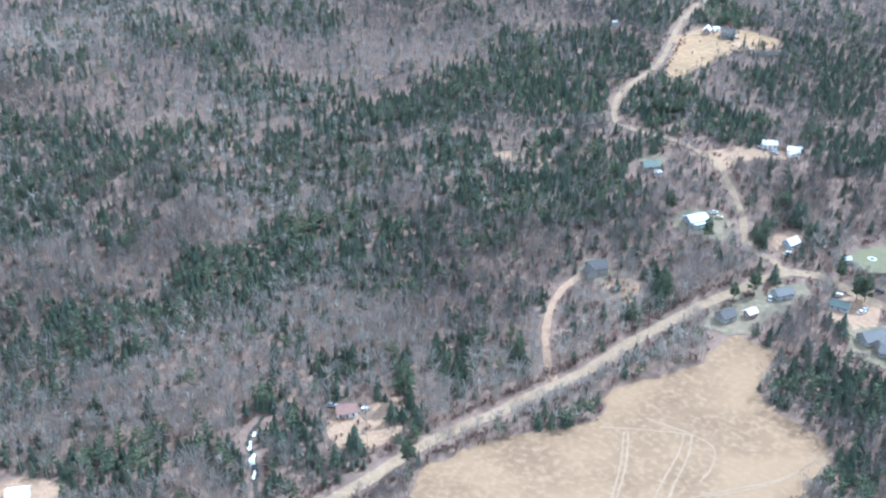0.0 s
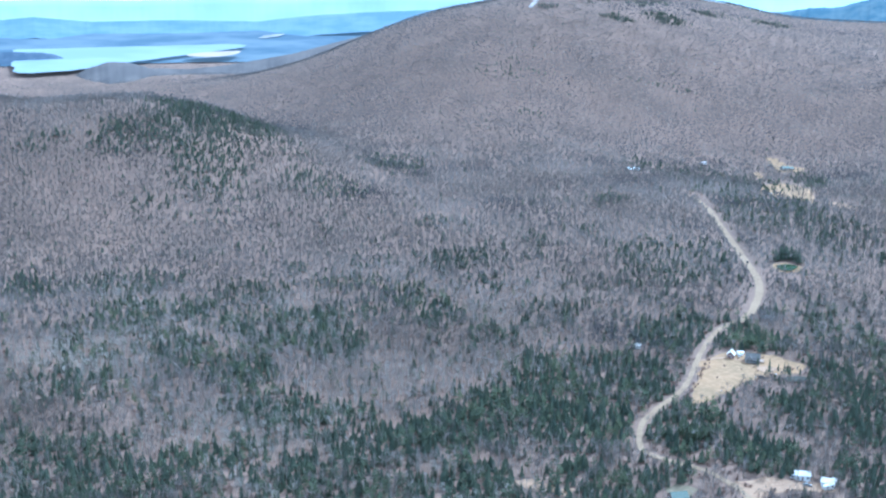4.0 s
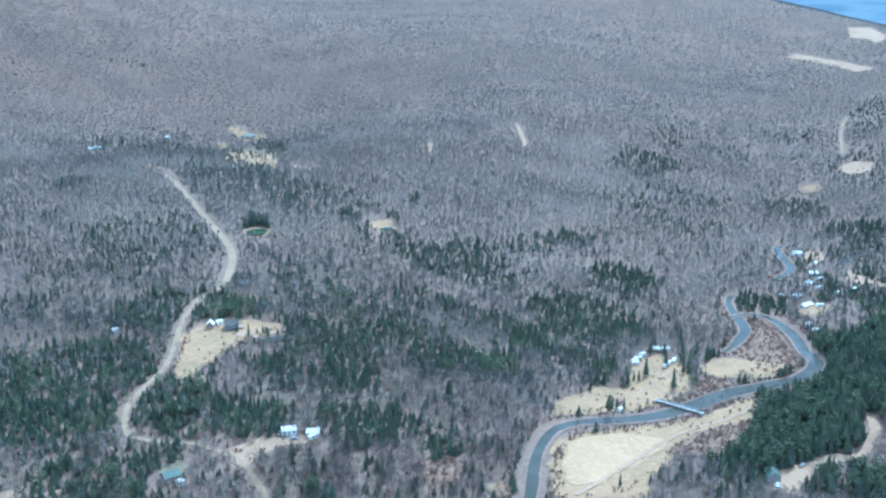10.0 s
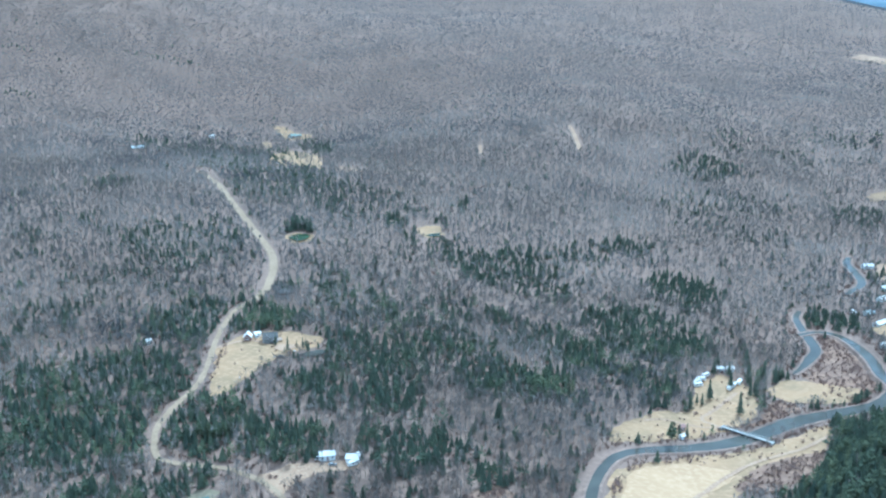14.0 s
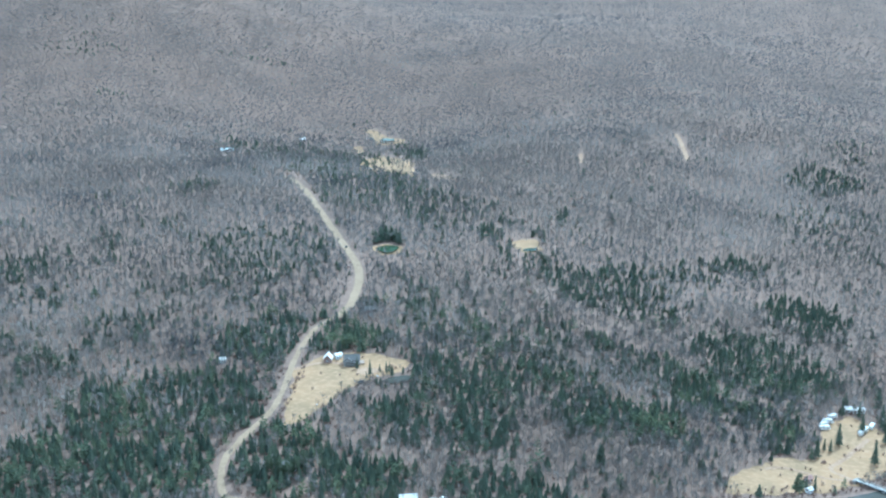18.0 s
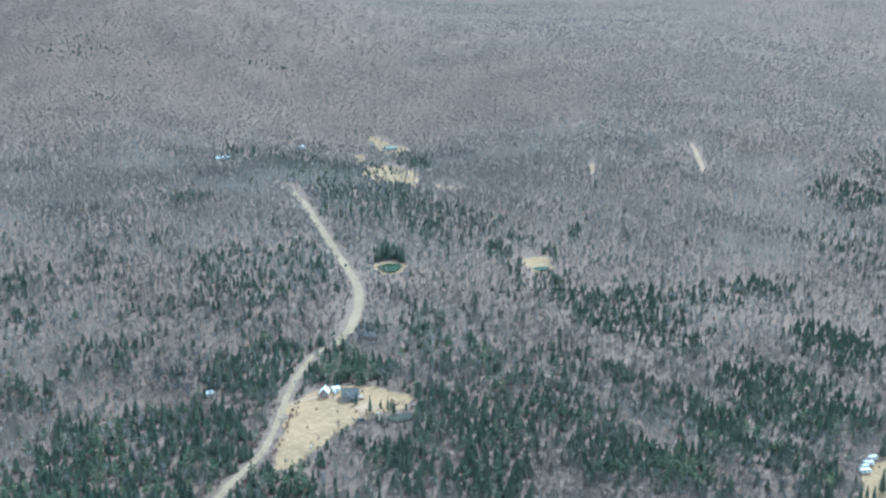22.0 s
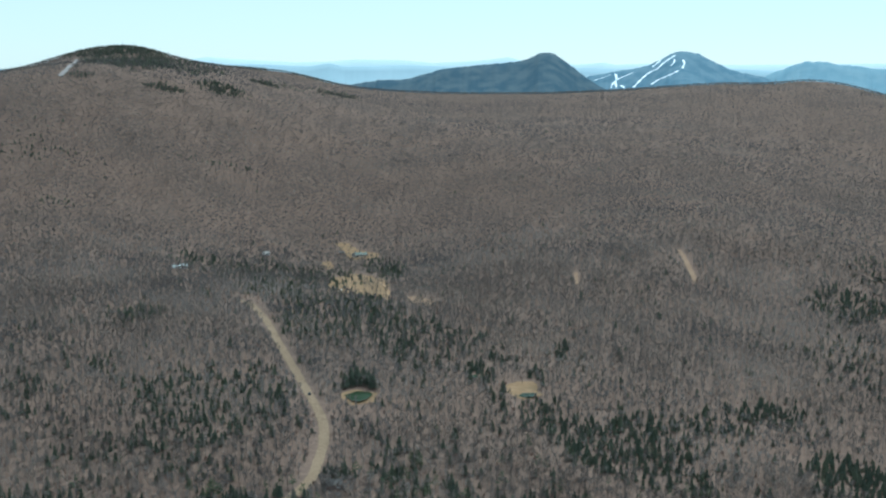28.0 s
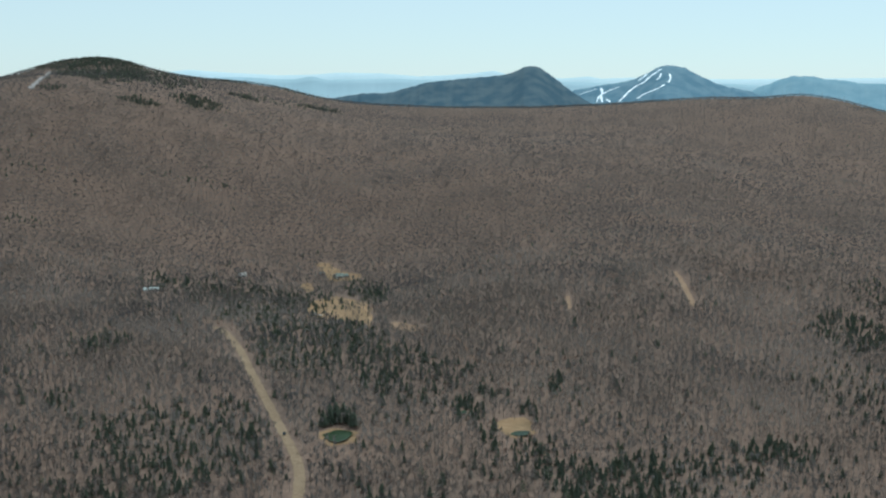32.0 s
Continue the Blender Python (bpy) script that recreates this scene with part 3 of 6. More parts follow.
for n, (name, line, width, lift, mat, label) in enumerate(ROADS):
    structure(name, mesh_of(name, *ribbon(line, width, lift, ragged=0.8, seed=n), mat), label, "road")
for n, (name, outline, lift, mat, label, cat) in enumerate(GROUNDS):
    structure(name, mesh_of(name, *patch(outline, lift, ragged=2.3, seed=n), mat), label, cat)
for n, line in enumerate(TYRE_LINES):
    structure("track_tyre", mesh_of("track_tyre", *ribbon(line, 0.9, 0.30, ragged=0.5, seed=n, step=2.0, lanes=2), PALE_STRAW), "pale tyre track across the hayfield", "track")
for n, (name, line, width, label) in enumerate(RIVERS):
    structure(name, mesh_of(name, *ribbon(line, width, 0.45, flat=True, ragged=2.5, seed=n), RIVER, smooth=True), label, "water")
    for side in (-1, 1):
        structure("bank_" + name[6:], mesh_of("bank", *bank(line, width, 0.45, side, n), LITTER), "low brown earth bank along the water", "bank")
for n, (name, outline, mat, label) in enumerate(PONDS):
    structure(name, mesh_of(name, *patch(outline, 0.6, ragged=0.6, seed=n, step=3.0, level=True), mat), label, "water")

# ---------------- the far distance ----------------
def far_sheet(name, az0, az1, r0, r1, lift, mat, label, seed=0, rag=0.0):
    rnd = np.random.RandomState(seed)
    az, r = np.radians(np.linspace(az0, az1, 60)), np.linspace(r0, r1, 14)
    A2, R2 = np.meshgrid(az, r, indexing="ij")
    taper = 1 - np.abs(np.linspace(-1, 1, 60)) ** 3 if rag else np.ones(60)
    R2 = r0 + (R2 - r0) * (taper + rag * (rnd.rand(60) - 0.5))[:, None] + rag * 60 * np.sin(np.linspace(0, 9, 60))[:, None]
    x, y = 8 + R2 * np.sin(A2), 16 + R2 * np.cos(A2)
    z = height(x, y) + lift
    i = np.arange(x.size).reshape(x.shape)
    q = np.stack([i[:-1, :-1], i[1:, :-1], i[1:, 1:], i[:-1, 1:]], -1).reshape(-1, 4)
    return structure(name, mesh_of(name, np.stack([x, y, z], -1).reshape(-1, 3), q, mat, smooth=True), label, "backdrop")


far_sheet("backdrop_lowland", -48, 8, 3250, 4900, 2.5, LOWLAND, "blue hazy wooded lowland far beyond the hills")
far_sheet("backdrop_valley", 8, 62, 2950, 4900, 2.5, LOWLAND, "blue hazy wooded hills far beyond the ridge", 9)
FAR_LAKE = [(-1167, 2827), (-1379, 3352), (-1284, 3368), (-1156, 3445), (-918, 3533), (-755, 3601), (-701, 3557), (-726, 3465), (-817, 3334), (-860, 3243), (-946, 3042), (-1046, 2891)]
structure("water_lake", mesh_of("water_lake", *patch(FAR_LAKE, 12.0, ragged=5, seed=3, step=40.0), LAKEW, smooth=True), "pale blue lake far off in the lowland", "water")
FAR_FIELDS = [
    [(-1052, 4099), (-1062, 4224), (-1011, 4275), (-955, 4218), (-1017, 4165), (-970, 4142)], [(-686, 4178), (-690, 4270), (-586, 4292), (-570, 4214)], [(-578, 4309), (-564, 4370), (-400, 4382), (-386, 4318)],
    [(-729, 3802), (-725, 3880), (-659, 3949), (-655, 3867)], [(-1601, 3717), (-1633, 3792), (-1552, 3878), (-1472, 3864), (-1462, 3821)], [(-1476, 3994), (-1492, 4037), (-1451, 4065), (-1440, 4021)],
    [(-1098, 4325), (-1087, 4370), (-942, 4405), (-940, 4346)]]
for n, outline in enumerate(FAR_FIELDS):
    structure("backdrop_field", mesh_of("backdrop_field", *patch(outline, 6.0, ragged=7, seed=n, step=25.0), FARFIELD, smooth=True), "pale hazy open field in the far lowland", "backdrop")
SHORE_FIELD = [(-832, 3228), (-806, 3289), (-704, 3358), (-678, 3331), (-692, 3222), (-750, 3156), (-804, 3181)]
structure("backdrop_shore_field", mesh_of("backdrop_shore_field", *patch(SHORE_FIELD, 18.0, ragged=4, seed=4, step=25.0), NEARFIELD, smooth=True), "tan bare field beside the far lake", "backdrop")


def far_ridge(name, dist, crest, mat, label, depth=500, drop=170, seed=0, rough=2.0, eye=(93.0, 262.0, 260.0), relief=14.0):
    """A far mountain: its crest by bearing and by angle over the eye's level, its flank running down towards the valley."""
    rnd = np.random.RandomState(seed)
    eye = np.array(eye)
    b_, e_ = np.array(crest).T
    az = np.arange(b_[0], b_[-1] + 0.01, 0.06)
    el = np.interp(az, b_, e_)
    k = np.array((1, 3, 5, 3, 1)) / 13
    el = np.convolve(np.pad(el, 2, mode="edge"), k, "valid") + np.convolve(rnd.randn(len(az) + 4), k, "valid") * 0.012 * rough
    rows = []
    for f in np.linspace(0, 1, 10):
        r = dist - depth * f
        bump = np.convolve(rnd.randn(len(az) + 8), np.ones(9) / 9, "valid") * relief * f * (1 - f)
        z = eye[2] + dist * np.tan(np.radians(el)) - drop * f ** 0.8 + bump
        rows.append(np.stack([eye[0] + r * np.sin(np.radians(az)), eye[1] + r * np.cos(np.radians(az)), z], -1))
    back = rows[0] + np.stack([400 * np.sin(np.radians(az)), 400 * np.cos(np.radians(az)), np.full(len(az), -drop)], -1)
    g = np.stack([back, *rows])
    i = np.arange(g.shape[0] * g.shape[1]).reshape(g.shape[:2])
    q = np.stack([i[:-1, :-1], i[1:, :-1], i[1:, 1:], i[:-1, 1:]], -1).reshape(-1, 4)
    return structure(name, mesh_of(name, g.reshape(-1, 3), q, mat, smooth=True), label, "backdrop"), rows


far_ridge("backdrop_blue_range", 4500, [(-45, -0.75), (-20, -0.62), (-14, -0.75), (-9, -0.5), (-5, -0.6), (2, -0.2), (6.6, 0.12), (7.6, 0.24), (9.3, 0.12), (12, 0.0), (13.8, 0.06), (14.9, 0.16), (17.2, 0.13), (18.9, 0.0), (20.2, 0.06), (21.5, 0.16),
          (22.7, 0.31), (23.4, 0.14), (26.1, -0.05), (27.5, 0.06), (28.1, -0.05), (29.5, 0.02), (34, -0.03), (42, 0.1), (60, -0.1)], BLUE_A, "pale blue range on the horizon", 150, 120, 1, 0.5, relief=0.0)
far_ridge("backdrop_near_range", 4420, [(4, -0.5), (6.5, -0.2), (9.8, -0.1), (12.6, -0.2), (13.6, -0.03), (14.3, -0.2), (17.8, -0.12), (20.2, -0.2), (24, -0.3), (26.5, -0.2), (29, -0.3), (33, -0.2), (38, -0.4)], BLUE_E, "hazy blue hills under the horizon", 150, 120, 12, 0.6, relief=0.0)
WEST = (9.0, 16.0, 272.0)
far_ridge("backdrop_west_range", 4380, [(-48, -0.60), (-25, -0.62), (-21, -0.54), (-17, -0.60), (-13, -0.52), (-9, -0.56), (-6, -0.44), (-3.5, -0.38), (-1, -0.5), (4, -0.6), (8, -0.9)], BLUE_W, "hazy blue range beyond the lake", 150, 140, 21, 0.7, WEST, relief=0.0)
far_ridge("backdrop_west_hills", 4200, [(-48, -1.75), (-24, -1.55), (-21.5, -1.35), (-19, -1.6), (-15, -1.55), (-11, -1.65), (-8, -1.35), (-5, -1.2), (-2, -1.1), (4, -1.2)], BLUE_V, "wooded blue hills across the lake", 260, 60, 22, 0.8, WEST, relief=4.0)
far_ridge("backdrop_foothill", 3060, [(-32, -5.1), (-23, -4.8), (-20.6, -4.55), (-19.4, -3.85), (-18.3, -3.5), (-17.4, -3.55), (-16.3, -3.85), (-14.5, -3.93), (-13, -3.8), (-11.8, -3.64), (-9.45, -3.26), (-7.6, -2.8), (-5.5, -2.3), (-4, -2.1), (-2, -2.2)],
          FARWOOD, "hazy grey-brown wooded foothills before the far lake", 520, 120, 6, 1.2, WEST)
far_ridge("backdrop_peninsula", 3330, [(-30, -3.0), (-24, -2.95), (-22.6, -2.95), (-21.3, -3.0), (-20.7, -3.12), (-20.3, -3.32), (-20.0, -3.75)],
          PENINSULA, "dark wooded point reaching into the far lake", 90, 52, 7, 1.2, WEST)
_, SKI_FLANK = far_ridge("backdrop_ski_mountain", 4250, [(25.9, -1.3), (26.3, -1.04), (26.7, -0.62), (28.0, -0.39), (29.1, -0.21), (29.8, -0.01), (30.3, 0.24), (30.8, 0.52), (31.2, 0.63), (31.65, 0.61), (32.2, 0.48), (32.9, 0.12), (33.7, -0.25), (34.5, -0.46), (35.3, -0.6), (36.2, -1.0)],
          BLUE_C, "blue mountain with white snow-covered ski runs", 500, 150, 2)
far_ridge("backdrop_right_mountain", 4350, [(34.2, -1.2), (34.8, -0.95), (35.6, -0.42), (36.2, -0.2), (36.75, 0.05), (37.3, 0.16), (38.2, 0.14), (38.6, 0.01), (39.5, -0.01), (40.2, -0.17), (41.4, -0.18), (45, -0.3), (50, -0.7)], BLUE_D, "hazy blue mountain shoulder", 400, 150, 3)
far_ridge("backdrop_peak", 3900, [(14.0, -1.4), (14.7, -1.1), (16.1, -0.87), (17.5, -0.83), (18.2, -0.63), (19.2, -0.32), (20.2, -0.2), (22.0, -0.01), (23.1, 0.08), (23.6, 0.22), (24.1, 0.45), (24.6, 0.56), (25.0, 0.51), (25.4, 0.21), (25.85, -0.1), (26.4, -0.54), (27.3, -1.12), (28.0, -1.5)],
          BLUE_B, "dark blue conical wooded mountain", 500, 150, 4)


def on_flank(flank, bearing, angle):
    """The place on a far mountain's flank at that bearing and angle from the eye."""
    eye = np.array((93.0, 262.0, 260.0))
    best = []
    for row in flank:
        az = np.degrees(np.arctan2(row[:, 0] - eye[0], row[:, 1] - eye[1]))
        p = np.array([np.interp(bearing, az, row[:, k]) for k in range(3)])
        best.append((math.degrees(math.atan2(p[2] - eye[2], math.hypot(p[0] - eye[0], p[1] - eye[1]))), p))
    el = [q[0] for q in best][::-1]
    return np.array([np.interp(angle, el, [q[1][k] for q in best][::-1]) for k in range(3)])


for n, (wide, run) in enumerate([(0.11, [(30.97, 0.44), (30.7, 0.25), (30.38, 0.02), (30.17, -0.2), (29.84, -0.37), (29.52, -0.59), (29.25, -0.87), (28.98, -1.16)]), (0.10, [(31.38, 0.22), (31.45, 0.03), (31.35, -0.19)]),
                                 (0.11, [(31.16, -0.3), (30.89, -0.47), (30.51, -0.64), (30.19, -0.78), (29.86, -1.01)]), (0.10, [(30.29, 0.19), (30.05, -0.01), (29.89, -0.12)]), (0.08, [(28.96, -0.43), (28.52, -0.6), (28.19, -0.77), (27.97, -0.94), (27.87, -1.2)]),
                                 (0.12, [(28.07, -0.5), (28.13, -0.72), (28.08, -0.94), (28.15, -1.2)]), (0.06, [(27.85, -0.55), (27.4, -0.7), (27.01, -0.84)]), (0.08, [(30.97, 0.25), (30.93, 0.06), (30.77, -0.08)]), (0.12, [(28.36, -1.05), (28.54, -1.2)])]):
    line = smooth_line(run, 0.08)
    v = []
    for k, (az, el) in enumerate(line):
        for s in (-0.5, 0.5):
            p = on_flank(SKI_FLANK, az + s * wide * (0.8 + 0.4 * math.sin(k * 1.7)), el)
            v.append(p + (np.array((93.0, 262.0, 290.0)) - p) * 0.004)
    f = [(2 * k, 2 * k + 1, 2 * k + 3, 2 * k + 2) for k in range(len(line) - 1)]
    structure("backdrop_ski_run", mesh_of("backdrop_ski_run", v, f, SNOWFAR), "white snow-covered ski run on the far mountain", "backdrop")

# ---------------- woods ----------------
# stands of conifers, near to far: x, y, half width, half depth, share of conifers
STANDS_A = [
    (-63, 306, 5, 9, 0.85), (-46, 314, 6, 10, 0.5), (-13, 323, 3, 5, 0.8), (-79, 314, 7, 15, 0.85), (-35, 325, 4, 9, 0.7), (-121, 305, 19, 15, 0.7),
    (-143, 300, 11, 13, 0.6), (-101, 322, 11, 12, 0.5), (-11, 341, 6, 8, 0.9), (-62, 338, 10, 18, 0.95), (48, 352, 3, 5, 1), (-21, 356, 4, 7, 0.8),
    (153, 326, 14, 14, 0.6), (-16, 373, 4, 18, 0.9), (-52, 374, 14, 16, 0.35), (4, 383, 7, 14, 0.85), (-39, 383, 7, 11, 0.5), (-161, 356, 12, 16, 0.4),
    (32, 393, 4, 11, 1),
]
STANDS_B = [
    (141, 374, 5, 9, 0.7), (-69, 401, 15, 13, 0.3), (9, 409, 7, 11, 0.6), (169, 374, 19, 21, 0.65), (-132, 389, 17, 15, 0.5), (-152, 393, 35, 21, 0.55),
    (-110, 413, 18, 19, 0.4), (163, 396, 10, 8, 0.5), (17, 431, 6, 9, 0.6), (86, 425, 5, 9, 0.4), (43, 433, 7, 10, 0.5), (-178, 408, 13, 14, 0.4),
    (-22, 453, 24, 20, 0.45), (-101, 446, 24, 25, 0.8), (102, 449, 4, 15, 1), (140, 445, 7, 10, 0.8), (-68, 475, 25, 24, 0.75), (-41, 494, 23, 22, 0.5),
    (5, 497, 32, 22, 0.5),
]
STANDS_C = [
    (97, 492, 9, 15, 0.3), (168, 490, 12, 16, 0.5), (-168, 491, 18, 24, 0.4), (35, 533, 33, 24, 0.6), (-208, 493, 21, 24, 0.55), (-59, 536, 24, 16, 0.4),
    (75, 538, 25, 28, 0.7), (182, 527, 5, 6, 0.9), (-97, 552, 31, 17, 0.45), (-148, 541, 22, 19, 0.4), (-208, 530, 29, 32, 0.5), (-28, 569, 34, 18, 0.55),
    (90, 574, 16, 22, 0.7), (12, 584, 18, 20, 0.65), (65, 583, 19, 20, 0.65), (-86, 585, 32, 21, 0.6), (296, 515, 3, 7, 0.4), (-174, 574, 26, 22, 0.55),
    (264, 550, 7, 15, 0.75),
]
STANDS_D = [
    (-142, 594, 27, 23, 0.55), (126, 598, 12, 14, 0.95), (463, 414, 8, 12, 0.8), (228, 580, 15, 22, 0.9), (-48, 622, 32, 24, 0.65), (-224, 583, 30, 29, 0.55),
    (460, 431, 17, 13, 0.6), (237, 587, 25, 18, 0.9), (174, 614, 21, 19, 0.9), (-12, 639, 33, 25, 0.7), (430, 474, 21, 30, 0.95), (129, 631, 16, 13, 0.7),
    (70, 653, 33, 31, 0.8), (-82, 653, 23, 24, 0.5), (447, 485, 14, 24, 1), (429, 509, 11, 17, 0.4), (470, 476, 20, 24, 0.9), (29, 671, 36, 33, 0.8),
    (140, 658, 20, 22, 0.9),
]
STANDS_E = [
    (471, 499, 16, 26, 1), (-124, 675, 22, 25, 0.5), (504, 480, 15, 16, 0.85), (246, 656, 20, 26, 0.6), (207, 675, 19, 21, 0.5), (50, 723, 17, 36, 0.75),
    (99, 722, 38, 38, 0.6), (506, 526, 17, 34, 1), (529, 505, 23, 42, 1), (318, 665, 19, 21, 0.6), (265, 694, 21, 28, 0.6), (355, 653, 19, 23, 0.75),
    (-252, 700, 28, 32, 0.35), (-156, 741, 22, 34, 0.55), (334, 685, 18, 24, 0.5), (541, 537, 38, 42, 0.95), (246, 724, 28, 33, 0.55), (432, 637, 10, 23, 0.5),
    (292, 735, 17, 33, 0.5),
]
STANDS_F = [
    (433, 665, 26, 18, 0.5), (-266, 753, 17, 24, 0.35), (570, 560, 17, 31, 1), (409, 688, 9, 9, 1), (312, 738, 31, 35, 0.5), (-208, 774, 25, 40, 0.5),
    (-99, 801, 21, 37, 0.6), (411, 697, 17, 27, 0.75), (598, 549, 17, 45, 0.95), (405, 704, 7, 11, 1), (510, 636, 5, 22, 0.9), (20, 815, 17, 19, 0.55),
    (522, 629, 4, 19, 0.8), (416, 705, 14, 26, 0.75), (210, 795, 24, 20, 0.9), (159, 807, 28, 37, 0.65), (609, 573, 17, 30, 1), (392, 740, 27, 29, 0.5),
    (-132, 834, 38, 45, 0.55),
]
STANDS_G = [
    (-176, 836, 13, 30, 0.5), (-296, 802, 13, 29, 0.4), (605, 605, 10, 25, 0.9), (202, 832, 13, 17, 0.6), (635, 578, 16, 33, 1), (283, 812, 28, 32, 0.45),
    (366, 785, 32, 30, 0.4), (70, 866, 23, 21, 0.4), (481, 726, 36, 33, 0.8), (-29, 871, 23, 29, 0.6), (505, 719, 19, 33, 0.8), (-93, 874, 23, 27, 0.4),
    (486, 753, 35, 38, 0.75), (239, 864, 11, 10, 0.5), (-270, 855, 26, 45, 0.65), (-221, 874, 17, 32, 0.6), (163, 887, 22, 15, 0.35), (276, 862, 19, 29, 0.4),
    (673, 617, 9, 22, 0.8),
]
STANDS_H = [
    (-55, 918, 21, 26, 0.65), (508, 781, 31, 24, 0.4), (12, 942, 20, 24, 0.4), (-186, 926, 27, 35, 0.45), (119, 938, 27, 26, 0.35), (636, 701, 15, 22, 1),
    (638, 710, 18, 25, 0.95), (450, 843, 22, 26, 0.6), (-102, 957, 27, 21, 0.5), (642, 737, 13, 16, 0.8), (720, 662, 15, 43, 0.6), (420, 889, 23, 38, 0.75),
    (708, 687, 18, 29, 0.6), (179, 973, 33, 41, 0.55), (579, 817, 26, 30, 0.9), (463, 895, 32, 25, 0.65), (-383, 933, 19, 36, 0.7), (-305, 966, 45, 35, 0.6),
    (467, 900, 23, 40, 0.75),
]
STANDS_I = [
    (-9, 1014, 29, 37, 0.55), (56, 1015, 26, 13, 0.3), (412, 930, 21, 24, 0.6), (177, 1002, 42, 64, 0.5), (585, 833, 27, 28, 0.9), (159, 1007, 17, 28, 0.4),
    (-160, 1007, 9, 20, 0.6), (-88, 1017, 19, 23, 0.5), (221, 1003, 19, 62, 0.4), (722, 734, 14, 26, 0.5), (395, 966, 16, 33, 0.5), (519, 915, 31, 14, 0.5),
    (777, 716, 16, 43, 0.5), (538, 916, 20, 14, 0.65), (72, 1064, 16, 12, 0.4), (67, 1074, 15, 16, 0.4), (751, 786, 10, 19, 0.6), (390, 1021, 12, 24, 0.55),
    (579, 930, 23, 14, 0.85),
]
STANDS_J = [
    (116, 1091, 6, 12, 0.7), (592, 933, 22, 16, 0.85), (437, 1025, 5, 13, 0.9), (117, 1110, 7, 18, 0.7), (805, 792, 26, 23, 0.5), (421, 1055, 11, 16, 0.7),
    (369, 1077, 32, 44, 0.4), (385, 1083, 18, 28, 0.5), (839, 790, 21, 36, 0.6), (358, 1097, 25, 41, 0.55), (-38, 1167, 17, 26, 0.6), (481, 1067, 5, 26, 0.95),
    (413, 1117, 20, 24, 0.5), (737, 941, 37, 23, 0.25), (392, 1151, 21, 26, 0.5), (-338, 1177, 34, 16, 0.4), (363, 1170, 34, 58, 0.5), (891, 848, 28, 34, 0.75),
    (315, 1190, 47, 76, 0.6),
]
STANDS_K = [
    (342, 1186, 50, 73, 0.65), (723, 1021, 33, 31, 0.3), (157, 1254, 25, 20, 0.6), (159, 1256, 27, 27, 0.6), (785, 1026, 59, 32, 0.3), (-172, 1290, 50, 47, 0.65),
    (318, 1270, 34, 59, 0.6), (897, 955, 30, 38, 0.5), (368, 1261, 31, 46, 0.65), (-403, 1299, 48, 34, 0.9), (307, 1328, 18, 43, 0.6), (-499, 1292, 35, 26, 0.5),
    (291, 1366, 34, 48, 0.6), (819, 1137, 35, 35, 0.8), (-220, 1391, 29, 50, 0.4), (841, 1143, 41, 29, 0.75), (840, 1147, 36, 32, 0.75), (-342, 1406, 62, 220, 0.95),
    (363, 1410, 45, 83, 0.65),
]
STANDS_L = [
    (-99, 1469, 38, 58, 0.5), (1085, 1023, 38, 66, 0.55), (975, 1160, 38, 30, 0.35), (338, 1478, 34, 62, 0.55), (452, 1451, 16, 57, 0.95), (-289, 1494, 39, 144, 0.85),
    (924, 1222, 21, 67, 0.3), (303, 1506, 43, 85, 0.5), (278, 1516, 31, 44, 0.5), (230, 1536, 14, 39, 0.75), (269, 1546, 39, 31, 0.65), (447, 1505, 14, 55, 0.9),
    (231, 1562, 17, 44, 0.85), (1095, 1199, 49, 44, 0.35), (1263, 1190, 35, 92, 0.6), (93, 1765, 29, 9, 0.7), (95, 1770, 11, 10, 0.7), (76, 1913, 58, 16, 0.5),
    (312, 1917, 52, 9, 0.4),
]
STANDS_M = [
    (320, 1916, 62, 9, 0.4), (46, 1943, 49, 19, 0.4), (69, 1967, 17, 10, 0.5), (275, 2152, 34, 25, 0.8), (373, 2205, 44, 36, 0.8), (515, 2390, 54, 52, 0.4),
    (621, 2425, 50, 70, 0.6), (284, 2567, 105, 65, 0.6), (242, 2658, 91, 161, 0.4), (2543, 4001, 90, 309, 0.5),
]
STANDS = STANDS_A + STANDS_B + STANDS_C + STANDS_D + STANDS_E + STANDS_F + STANDS_G + STANDS_H + STANDS_I + STANDS_J + STANDS_K + STANDS_L + STANDS_M

OPEN = [g[1] for g in GROUNDS] + [p[1] for p in PONDS]
# where the trees close over the road
COVERED = [(130, 600, 24), (205, 838, 22), (225, 1460, 130), (262, 1262, 18)]
LINES = [(smooth_line(r[1], 6.0), r[2] / 2 + 1.5) for r in ROADS if r[0] != "trail_woods"] + [(smooth_line(r[1], 6.0), max(r[2]) / 2 + 1.0) for r in RIVERS] + [(smooth_line(STREAM, 4.0), 3.0)]
MIDDLE = np.array((55.0, 140.0))


